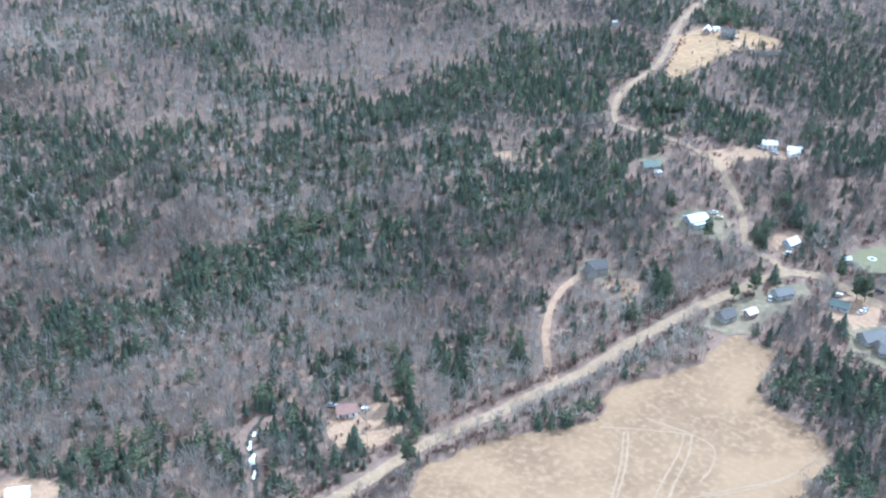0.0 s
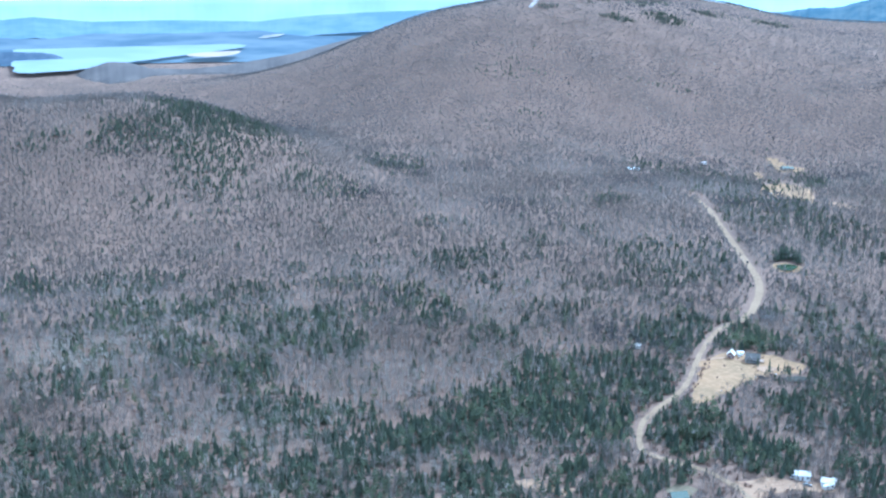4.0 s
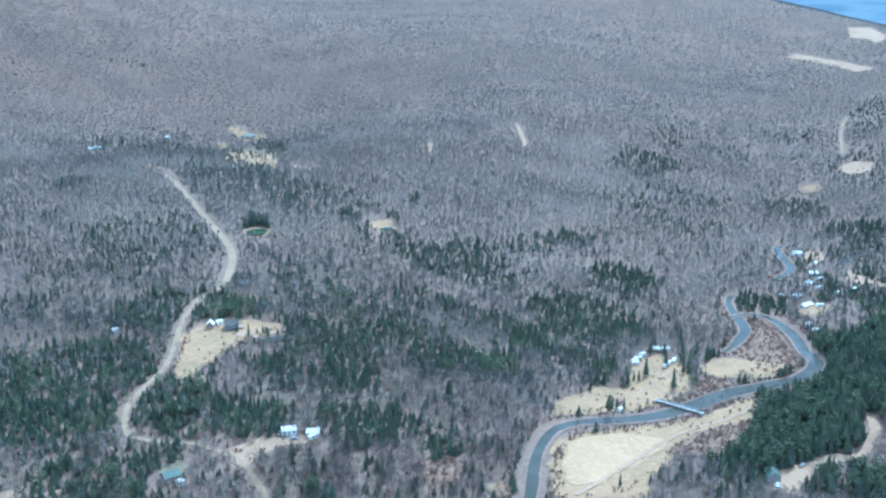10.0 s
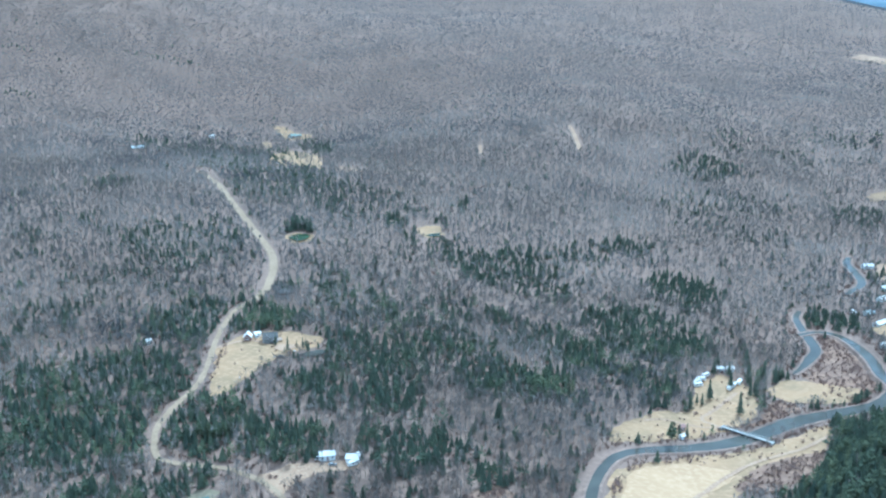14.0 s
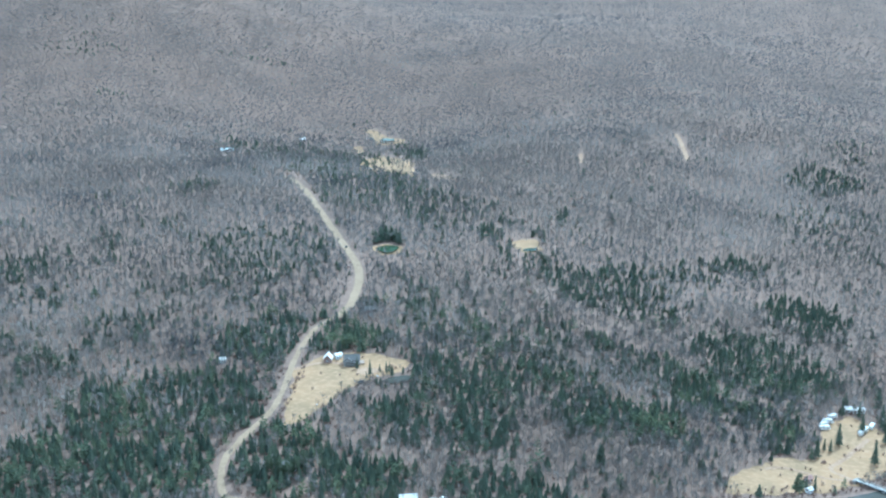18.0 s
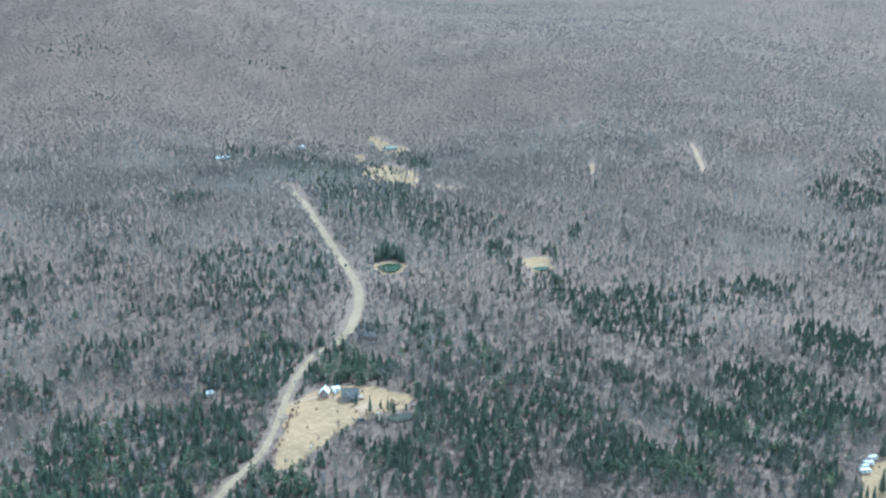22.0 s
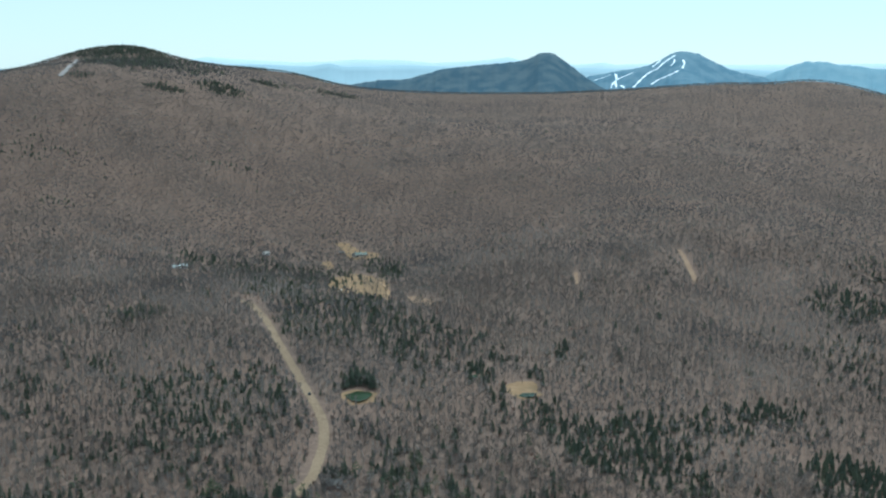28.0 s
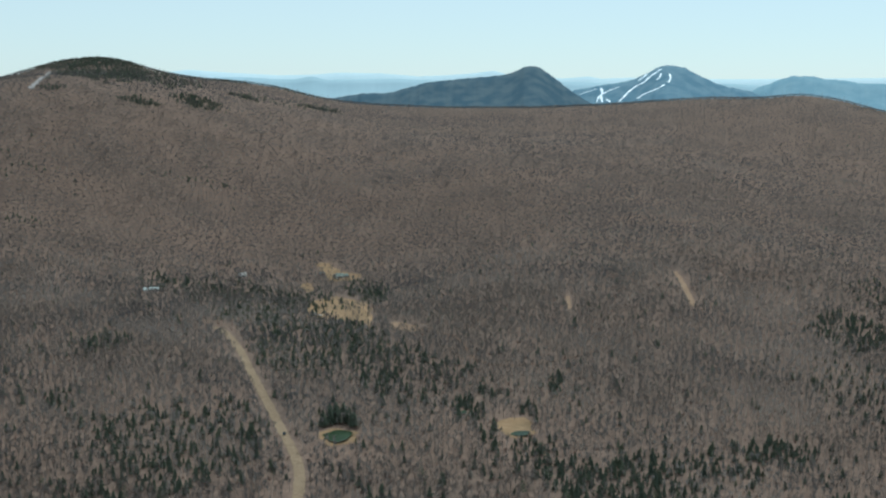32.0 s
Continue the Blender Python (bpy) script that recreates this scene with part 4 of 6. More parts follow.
def is_open(x, y, covered=False):
    """Whether a place is a clearing, a road or water (covered: but for the stretches under trees)."""
    r = np.zeros(len(x), bool)
    for poly in OPEN:
        q = np.array(poly, float)
        near = (x > q[:, 0].min()) & (x < q[:, 0].max()) & (y > q[:, 1].min()) & (y < q[:, 1].max())
        if near.any():
            r[near] |= inside(x[near], y[near], q)
    for line, half in LINES:
        near = np.nonzero((x > line[:, 0].min() - half) & (x < line[:, 0].max() + half) & (y > line[:, 1].min() - half) & (y < line[:, 1].max() + half))[0]
        if len(near):
            d2 = (x[near, None] - line[None, :, 0]) ** 2 + (y[near, None] - line[None, :, 1]) ** 2
            hit = near[d2.min(1) < (half + 0.8) ** 2]
            if covered:
                for cx, cy, cr in COVERED:
                    hit = hit[np.hypot(x[hit] - cx, y[hit] - cy) > cr]
            r[hit] = True
    return r


def sparse(x, y):
    """Clearings with trees left standing in them."""
    r = np.zeros(len(x), bool)
    for poly in (UPPER_LAWN, UPPER_YARD, UPPER_BARE, UPPER_CUT, CAMPSITE_A, CAMPSITE_B, CAMPSITE_C, BARE_CUT, BROWN_CUT, DRIVE_CLEARING, RED_YARD, SMALL_CLEARING):
        r |= inside(x, y, poly)
    return r


def drift(x, y, size, seed):
    """A slow random field from 0 to 1."""
    rnd = np.random.RandomState(seed)
    v = np.zeros(len(x))
    for k in range(7):
        a_ = rnd.rand() * 6.28
        f = (0.7 + 1.1 * rnd.rand()) / size
        v += np.sin((x * np.cos(a_) + y * np.sin(a_)) * f * 6.28 + rnd.rand() * 6.28)
    return 0.5 + v / 7


def conifer_share(x, y):
    far = np.hypot(x, y)
    # single conifers strewn through the hardwood, fewer up the slopes and in the west
    s = np.interp(far, (300, 600, 900, 1300, 1700), (0.12, 0.13, 0.08, 0.02, 0.001)) * (0.3 + 1.4 * drift(x, y, 60, 6))
    s = s + np.interp(far, (1300, 1700), (0.0, 0.02)) * np.clip((drift(x, y * 2.2, 330, 31) * 0.6 + drift(x, y * 1.5, 70, 32) * 0.4 - 0.60) * 6, 0, 1)
    wobble = 0.7 + 0.6 * drift(x, y, 24, 11)
    for gx, gy, ga, gb, share in STANDS:
        near = np.nonzero((np.abs(x - gx) < 1.6 * (ga + gb)) & (np.abs(y - gy) < 1.6 * (ga + gb)))[0]
        d = np.array((gx, gy)) - MIDDLE
        d = d / np.hypot(*d)
        v = (x[near] - gx) * d[0] + (y[near] - gy) * d[1]
        u = (x[near] - gx) * d[1] - (y[near] - gy) * d[0]
        q = (u / ga) ** 2 + (v / gb) ** 2
        s[near] = np.maximum(s[near], min(1.0, share * np.interp(gy, (600, 1000, 1300), (1.3, 0.92, 0.74))) * np.clip(np.interp(gy, (900, 1250), (1.9, 1.4)) - 0.95 * q * wobble[near], 0, 1))
    # even the dark stands hold bare trees and gaps
    return np.minimum(s, 0.82 + 0.18 * drift(x, y, 45, 17))


def scatter(r0, r1, spacing, seed, az0=-26.0, az1=50.0):
    """Places spread over a ring of the land, about one to a square of that spacing, with the height each may grow to."""
    rnd = np.random.RandomState(seed)
    inner, outer = (r0 if r0 > 300 else 0), r1
    r0, r1 = r0 * (0.88 if r0 > 300 else 1), r1 * 1.12
    gx, gy = np.meshgrid(np.arange(-0.45 * r1, 0.78 * r1, spacing), np.arange(0, r1, spacing * 0.87))
    gx[::2] += spacing / 2
    x = (gx + (rnd.rand(*gx.shape) - 0.5) * spacing * 0.85).ravel()
    y = (gy + (rnd.rand(*gx.shape) - 0.5) * spacing * 0.85).ravel()
    r, az = np.hypot(x, y), np.arctan2(x, y)
    s = (r > r0) & (r < r1) & (az > radians(az0)) & (az < radians(az1))
    x, y, r, az = x[s], y[s], r[s], az[s]
    n = len(x)
    # the rings run into one another over a couple of hundred metres
    ragged = r + (rnd.rand(n) - 0.5) * 0.22 * r
    keep = (ragged >= inner) & (ragged < outer) & ((r > 480) | (az < radians(34)))
    keep[keep] &= ~is_open(x[keep], y[keep]) | (sparse(x[keep], y[keep]) & (rnd.rand(keep.sum()) < 0.26))
    x, y = x[keep], y[keep]
    d = np.stack([x, y], -1) - MIDDLE
    far = np.hypot(d[:, 0], d[:, 1])
    d /= far[:, None]
    z = height(x, y)
    reach = 20 * far / np.maximum(262 - z, 60)
    room = np.full(len(x), 20.0)
    for k in (0.85, 0.65, 0.45, 0.25, 0.1):
        s = np.minimum(reach * k, 75 * k)
        room[is_open(x + d[:, 0] * s, y + d[:, 1] * s, True)] = 20 * k
    room[sparse(x, y)] = 9.0
    # slim young growth stands along the verges here and there
    room = np.maximum(room, 7.5 * (rnd.rand(len(x)) < 0.30))
    return x, y, z, room, rnd


def bare_tree(seed, twigs, wide, spread=1.0, stem=0.018, rise=0.12):
    """A leafless tree one unit high: a tapering stem, forked limbs and sprays of fine twigs."""
    rnd = np.random.RandomState(seed)
    v, f = [], []
    lean = (rnd.rand(2) - 0.5) * 0.10
    if stem:
        for k in range(3):
            a_ = k * 2.094
            v.append((stem * math.cos(a_), stem * math.sin(a_), -0.05))
        v.append((lean[0], lean[1], 0.93))
        f += [(0, 1, 3), (1, 2, 3), (2, 0, 3)]
    for k in range(twigs):
        s = 0.44 + 0.5 * rnd.rand() ** 0.8
        a_ = rnd.rand() * 6.283
        out = spread * (0.04 + 0.15 * rnd.rand()) * (1.25 - 0.75 * abs(s - 0.5))
        root = np.array((lean[0] * s, lean[1] * s, s * 0.88))
        if k % 3:
            root = root + np.array((math.cos(a_ + 0.5), math.sin(a_ + 0.5), 0.25)) * out * rnd.rand()
        tip = root + np.array((math.cos(a_) * out, math.sin(a_) * out, rise + 0.15 * rnd.rand()))
        side = np.array((-math.sin(a_), math.cos(a_), 0.5 * (rnd.rand() - 0.5))) * wide * (0.6 + 0.8 * rnd.rand())
        i = len(v)
        v += [tuple(root), tuple(tip + side), tuple(tip - side * 0.6)]
        f.append((i, i + 1, i + 2))
    return np.array(v), np.array(f)


def spruce_tree(seed, tiers, points, plump):
    """A conifer one unit high: drooping ragged whorls that taper to a leader."""
    rnd = np.random.RandomState(seed)
    v, f = [], []
    for k in range(tiers):
        t = k / tiers
        top, low = 0.10 + 0.90 * (t + 1.35 / tiers), 0.10 + 0.90 * t
        top = min(top, 1.0)
        r = plump * (1 - t) ** 0.85 * (0.85 + 0.3 * rnd.rand()) + 0.012
        i = len(v)
        v.append(((rnd.rand() - 0.5) * 0.015, (rnd.rand() - 0.5) * 0.015, top))
        turn = rnd.rand() * 6.28
        for j in range(points * 2):
            a_ = turn + j * math.pi / points
            rr = r * ((0.85 + 0.35 * rnd.rand()) if j % 2 == 0 else (0.42 + 0.2 * rnd.rand()))
            v.append((rr * math.cos(a_), rr * math.sin(a_), low - (0.03 * rnd.rand() if j % 2 == 0 else -0.03)))
        n = points * 2
        f += [(i, i + 1 + j, i + 1 + (j + 1) % n) for j in range(n)]
    return np.array(v), np.array(f)


def pine_tree(seed, boughs):
    """A broad pine one unit high: a bare lower stem and ragged limbs that spread in flat fans."""
    rnd = np.random.RandomState(seed)
    v, f = [], []
    for k in range(3):
        v.append((0.014 * math.cos(k * 2.094), 0.014 * math.sin(k * 2.094), -0.03))
    v.append((0, 0, 0.95))
    f += [(0, 1, 3), (1, 2, 3), (2, 0, 3)]
    for k in range(boughs):
        s = 0.28 + 0.70 * (k + rnd.rand()) / boughs
        a_ = k * 2.4 + rnd.rand()
        out = (0.05 + 0.27 * (1 - s) ** 0.7) * (0.55 + 0.6 * rnd.rand())
        i = len(v)
        v.append((0.15 * out * math.cos(a_), 0.15 * out * math.sin(a_), s - 0.02))
        for j, (turn, far_, up) in enumerate(((-0.75, 0.65, 0.01), (-0.35, 1.0, 0.03), (0.0, 0.8, 0.075), (0.35, 1.05, 0.03), (0.75, 0.6, 0.0))):
            q = out * far_ * (0.85 + 0.3 * rnd.rand())
            v.append((q * math.cos(a_ + turn), q * math.sin(a_ + turn), s + up * (0.6 + 0.8 * rnd.rand())))
        f += [(i, i + 1 + j, i + 2 + j) for j in range(4)]
    return np.array(v), np.array(f)


def bush(seed, twigs):
    rnd = np.random.RandomState(seed)
    v, f = [], []
    for k in range(twigs):
        a_ = rnd.rand() * 6.283
        out = 0.75 * rnd.rand()
        tip = np.array((math.cos(a_) * out, math.sin(a_) * out, 0.5 + 0.5 * rnd.rand()))
        side = np.array((-math.sin(a_), math.cos(a_), 0)) * 0.11
        i = len(v)
        v += [(tip[0] * 0.3, tip[1] * 0.3, -0.1), tuple(tip + side), tuple(tip - side)]
        f.append((i, i + 1, i + 2))
    return np.array(v), np.array(f)


def grow(name, kinds, x, y, z, h, wide, mat, label, category, rnd, tones=None, stem=0):
    """All plants of one kind in one mesh: each turned, sized and toned on its own."""
    which = rnd.randint(0, len(kinds), len(x))
    turn = rnd.rand(len(x)) * 6.283
    tone = rnd.rand(len(x)) if tones is None else tones
    V, T, F_, base = [], [], [], 0
    for k, (tv, tf) in enumerate(kinds):
        s = np.nonzero(which == k)[0]
        if not len(s):
            continue
        c, n = np.cos(turn[s])[:, None], np.sin(turn[s])[:, None]
        px = (tv[None, :, 0] * c - tv[None, :, 1] * n) * (h[s] * wide[s])[:, None] + x[s, None]
        py = (tv[None, :, 0] * n + tv[None, :, 1] * c) * (h[s] * wide[s])[:, None] + y[s, None]
        pz = tv[None, :, 2] * h[s, None] + z[s, None]
        V.append(np.stack([px, py, pz], -1).reshape(-1, 3))
        each = np.repeat(tone[s][:, None], len(tv), 1)
        each[:, :stem] = np.minimum(1.1 + 0.75 * tone[s], 2.0)[:, None] if stem else 0
        T.append(each.ravel())
        F_.append((tf[None] + (np.arange(len(s)) * len(tv))[:, None, None]).reshape(-1, 3) + base)
        base += len(s) * len(tv)
    me = mesh_of(name, np.concatenate(V), np.concatenate(F_), mat, np.concatenate(T))
    return tagged(new(name, me), label, category, kind="stuff")


BARE_NEAREST = [bare_tree(70 + s, 48, 0.0135, 1.35) for s in range(10)]
BARE_NEAR = [bare_tree(s, 32, 0.0165, 1.2) for s in range(10)]
BARE_MID = [bare_tree(20 + s, 11, 0.034, 0.85, 0.021, 0.22) for s in range(10)]
BARE_FAR = [bare_tree(40 + s, 9, 0.050, 1.2, 0) for s in range(10)]
BARE_FARTHEST = [bare_tree(50 + s, 6, 0.075, 1.2, 0) for s in range(10)]
SPRUCE_NEAR = [spruce_tree(s, 5, 5, 0.29) for s in range(8)]
SPRUCE_MID = [spruce_tree(30 + s, 3, 5, 0.30) for s in range(6)]
SPRUCE_FAR = [spruce_tree(60 + s, 2, 5, 0.32) for s in range(6)]
PINES = [pine_tree(s, 15) for s in range(8)]
BUSHES = [bush(s, 12) for s in range(6)]

for ring, (r0, r1, gap, bare, spruce, where) in enumerate([
        (270, 560, 3.6, BARE_NEAREST, SPRUCE_NEAR, "nearest"), (560, 900, 4.0, BARE_NEAR, SPRUCE_NEAR, "near"), (900, 1550, 4.7, BARE_MID, SPRUCE_MID, "middle"), (1550, 2150, 5.7, BARE_FAR, SPRUCE_FAR, "farther"), (2150, 2950, 6.6, BARE_FARTHEST, SPRUCE_FAR, "farthest")]):
    x, y, z, room, rnd = scatter(r0, r1, gap, 100 + ring, -36.0 if r0 < 900 else -26.0)
    share = conifer_share(x, y)
    ever = rnd.rand(len(x)) < share
    pine = ever & (rnd.rand(len(x)) < np.where(x > 420, 0.35, 0.10 + 0.35 * (drift(x, y, 70, 23) > 0.62))) & (ring < 2)
    # crowded conifer stands leave little room for bare trees; open hardwood thins in drifts
    thin = (~ever) & (rnd.rand(len(x)) < (0.35, 0.35, 0.22, 0.0, 0.0)[ring] * (drift(x, y, 90, 3) * 0.6 + drift(x, y, 30, 4) * 0.4 > 0.54) + (0.10, 0.08, 0.06, 0.0, 0.0)[ring] + 0.08 * ((x > 15) & (np.hypot(x, y) < 540)))
    tall = (7.5 + 3.5 * rnd.rand(len(x))) * (1.0, 1.0, 0.90, 0.60, 0.45)[ring]
    small = (4.2, 4.2, 3.6, 3.0, 2.6)[ring] + (4.6, 4.6, 4.2, 3.0, 2.4)[ring] * rnd.rand(len(x)) ** 1.3 + 3.0 * (rnd.rand(len(x)) < (0.06, 0.06, 0.03, 0.0, 0.0)[ring])
    small = small + 4.0 * ((x > 425) & (y < 600) & (x - y < 60) & (x - y > -120) | (x > 480) & (y < 560))
    h = np.minimum(np.where(pine, small + 2.2, np.where(ever, small, tall)), room)
    # slim pale trees on the slopes: sunlit stems and floor gaps put into the tone
    streak = ~ever & (rnd.rand(len(x)) < (0.0, 0.05, 0.10, 0.07, 0.02)[ring] * 2 * drift(x, y, 140, 41))
    h = np.where(streak, np.minimum(9.5, room), h)
    sel = (~ever) & (~thin) & (h > 3.5)
    # tones drop in the far rings: the grey of haze put into the colour
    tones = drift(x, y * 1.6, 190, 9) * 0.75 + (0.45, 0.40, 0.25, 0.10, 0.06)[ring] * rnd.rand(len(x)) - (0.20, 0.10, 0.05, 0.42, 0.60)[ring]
    # crowns are toned paler in the nearest woods and on the western slope
    if ring < 2:
        tones = tones + np.interp(x, (-60, 170), (0.1 if ring == 0 else 0.5, 0.0))
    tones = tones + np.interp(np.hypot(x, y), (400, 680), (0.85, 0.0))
    tones = np.clip(np.where(streak, 1.0 + 0.5 * rnd.rand(len(x)), tones), 0, 1.6)
    wide = np.where(streak, 0.40, 0.95 + 0.5 * rnd.rand(len(x)) + (0.0, 0.0, 0.1, 1.2, 1.8)[ring])
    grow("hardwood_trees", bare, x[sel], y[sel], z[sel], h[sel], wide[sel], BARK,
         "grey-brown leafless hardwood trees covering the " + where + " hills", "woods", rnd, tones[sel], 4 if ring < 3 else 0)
    sel = ever & ~pine & (h > 2.0)
    if ring == 0:
        near = np.argsort(np.where(sel, np.hypot(x - 8, y - 16), 9e9))[:200]
        SINGLE_SPRUCES = [(float(x[k]), float(y[k]), float(h[k])) for k in near]
        sel[near] = False
    grow("spruce_trees", spruce, x[sel], y[sel], z[sel], h[sel], 0.85 + 0.5 * rnd.rand(sel.sum()), NEEDLE,
         "dark green spruce and fir stands in the " + where + " woods", "woods", rnd)
    sel = pine & (h > 3)
    if sel.any():
        grow("pine_trees", PINES, x[sel], y[sel], z[sel], h[sel], 1.05 + 0.4 * rnd.rand(sel.sum()), PINE,
             "green white pines standing among the woods", "woods", rnd)
    if ring < 3:
        k = (h <= 5) & ~ever | thin
        k &= rnd.rand(len(x)) < (0.85, 0.6, 0.4)[ring]
        grow("brush", BUSHES, x[k], y[k], z[k], 1.2 + (2.6 if ring == 0 else 1.4) * rnd.rand(k.sum()), 0.9 + 0.5 * rnd.rand(k.sum()), BRUSH,
             "bare red-brown brush along edges and clearings", "brush", rnd)

# the dense dark cap of the far summit and the stands on its flank: x, y, half width, half depth
rnd = np.random.RandomState(5)
for name, cx, cy, ca, cb in (("hill_spruces", -390, 1325, 52, 36), ("hill_spruces", -325, 1395, 55, 58), ("hill_spruces", -275, 1480, 34, 46), ("hill_spruces", -105, 1452, 40, 22), ("summit_spruces", 222, 2640, 105, 110), ("summit_spruces", 232, 2450, 84, 190), ("flank_spruces", 320, 2400, 90, 120), ("flank_spruces", 268, 2146, 36, 14), ("flank_spruces", 366, 2200, 44, 40), ("flank_spruces", 478, 2338, 36, 22), ("flank_spruces", 634, 2412, 40, 12),
                             ("flank_spruces", 141, 2188, 24, 14), ("ridge_spruces", 470, 2640, 60, 20), ("ridge_spruces", 640, 2690, 60, 16)):
    gx, gy = np.meshgrid(np.arange(cx - 1.3 * ca, cx + 1.3 * ca, 5.5), np.arange(cy - 1.3 * cb, cy + 1.3 * cb, 5.5))
    x, y = (gx + rnd.rand(*gx.shape) * 4).ravel(), (gy + rnd.rand(*gx.shape) * 4).ravel()
    s = ((x - cx) / ca) ** 2 + ((y - cy) / cb) ** 2 < 0.5 + 0.8 * drift(x, y, 40, 21)
    s &= ~is_open(x, y) & (rnd.rand(len(x)) < (0.5 if name == "summit_spruces" else 0.28 if ca == 90 else 0.75 if cy > 1600 else 0.75))
    x, y = x[s], y[s]
    grow(name, SPRUCE_FAR if cy > 1600 else SPRUCE_MID, x, y, height(x, y), 3.5 + 3.5 * rnd.rand(len(x)), 1.0 + 0.4 * rnd.rand(len(x)), NEEDLE, "dark spruce stand on the upper slopes of a far hill", "woods", rnd)

# low brush in the marsh, on the river banks and along the field edges
rnd = np.random.RandomState(8)
spots = []
for line, off, n, spread in ((RIVERS[0][1], 9.0, 900, 5.0), (RIVERS[1][1], 6.0, 160, 3.0), (RIVERS[2][1], 6.5, 120, 3.0), (ROAD_MAIN, 5.5, 420, 2.0), (ROAD_HILL, 5.0, 300, 2.0), (STREAM, 3.5, 70, 1.5)):
    c_ = smooth_line(line, 1.0)
    k = rnd.randint(0, len(c_) - 1, n)
    d_ = c_[k + 1] - c_[k]
    d_ /= np.hypot(d_[:, 0], d_[:, 1])[:, None] + 1e-9
    o = (off + np.abs(rnd.randn(n)) * spread) * np.where(rnd.rand(n) < 0.5, 1, -1)
    spots.append(c_[k] + np.stack([-d_[:, 1], d_[:, 0]], -1) * o[:, None])
for poly, n in ((MARSH_BANK, 420), (BANK_BRUSH, 160), (BRUSH_FIELD, 260), (BROWN_CUT, 90), (RIVER_LAWN, 60), (CAMP, 60), (HOUSE_LAWN, 16), (RED_YARD, 14), (DRIVE_CLEARING, 20)):
    q = np.array(poly, float)
    p_ = q.min(0) + (q.max(0) - q.min(0)) * rnd.rand(n * 2, 2)
    spots.append(p_[inside(p_[:, 0], p_[:, 1], q)][:n])
s = np.concatenate(spots)
wet = np.zeros(len(s), bool)
for r in RIVERS:
    l_ = smooth_line(r[1], 3.0)
    wet |= ((s[:, None, 0] - l_[None, :, 0]) ** 2 + (s[:, None, 1] - l_[None, :, 1]) ** 2).min(1) < (max(r[2]) / 2 + 0.5) ** 2
s = s[~wet & ~inside(s[:, 0], s[:, 1], STUBBLE)]
grow("bank_brush", BUSHES, s[:, 0], s[:, 1], height(s[:, 0], s[:, 1]), 0.9 + 1.6 * rnd.rand(len(s)), 0.9 + 0.6 * rnd.rand(len(s)), BRUSH, "bare red-brown alder brush on banks and verges", "brush", rnd)

# ---------------- single trees ----------------
TRUNK = plain_mat("tree_bark", (0.16, 0.12, 0.09), (0.24, 0.19, 0.15), 3.0, 0.9)


def part(name, me, parent, label="", at=None):
    """One mesh under a thing or a part; at: its place in the thing."""
    ob = new(name, me)
    ob.parent = parent
    if at is not None:
        ob.matrix_local = at
    if label:
        ob["label"] = label
    return ob


def stem_mesh(name, r, h):
    k = np.arange(6) * math.pi / 3
    ring = lambda s, z: [(s * math.cos(q), s * math.sin(q), z) for q in k]
    v = ring(r, -0.04) + ring(r * 0.6, h * 0.5) + ring(r * 0.15, h)
    f = [(i + 6 * j, (i + 1) % 6 + 6 * j, (i + 1) % 6 + 6 * j + 6, i + 6 * j + 6) for j in (0, 1) for i in range(6)]
    return mesh_of(name, v, f, TRUNK)


def tree_thing(name, crown, mat, label, thick=0.016):
    """A single tree, one metre high, to be copied at its true size: trunk and crown."""
    root = tagged(new(name), label, "tree")
    part("trunk", stem_mesh("trunk", thick, 0.85), root, "brown bark trunk")
    v, f = crown
    tone = np.full(len(v), 0.5)
    part("crown", mesh_of("crown", v, f, mat, tone), root)
    root.location = (0, 0, -60)
    return root


def plant(kind, x, y, h, wide, turn):
    m = pose(x, y, ground_at(x, y), 0, 0, turn) @ Matrix.Diagonal((h * wide, h * wide, h, 1))
    return copy_thing(kind, m)


SPRUCE_KINDS = [tree_thing("spruce", spruce_tree(200 + s, 9, 8, 0.25), NEEDLE, "dark green pointed spruce standing at the woods' edge") for s in range(5)]
LAWN_KINDS = [tree_thing("spruce", spruce_tree(220 + s, 9, 8, 0.17), NEEDLE, "dark green spruce standing alone on the lawn") for s in range(3)]
PINE_KINDS = [tree_thing("pine", pine_tree(240 + s, 44), PINE, "broad green white pine with layered boughs") for s in range(4)]
rnd = np.random.RandomState(77)
for n, (x, y, h) in enumerate(SINGLE_SPRUCES):
    tagged(plant(SPRUCE_KINDS[n % 5], x, y, h, 0.85 + 0.4 * rnd.rand(), rnd.rand() * 360), group="spruces at the near woods' edge")
CAMP_SPRUCES = [(438, 611, 13), (462, 623, 15), (465, 595, 16), (451, 616, 9), (449, 619, 8), (409, 573, 9), (405, 575, 8), (509, 643, 15), (491, 618, 13), (518, 638, 16), (523, 632, 15), (507, 623, 9),
                (488, 635, 14), (525, 666, 16), (344, 482, 8), (495, 663, 13), (503, 657, 12)]
for n, (x, y, h) in enumerate(CAMP_SPRUCES):
    tagged(plant(LAWN_KINDS[n % 3], x, y, h, 0.95 + 0.3 * rnd.rand(), rnd.rand() * 360), "dark green spruce on the campsite meadow", group="spruces on the campsite meadow")
for n, (x, y, h) in enumerate([(207, 735, 11), (202, 747, 9), (214, 738, 6), (218, 738, 7.5), (220, 737, 7), (204, 732, 5)]):
    tagged(plant(LAWN_KINDS[n % 3], x, y, h, 0.85, rnd.rand() * 360), "slim dark spruce on the hill house lawn", group="spruces on the hill house lawn")
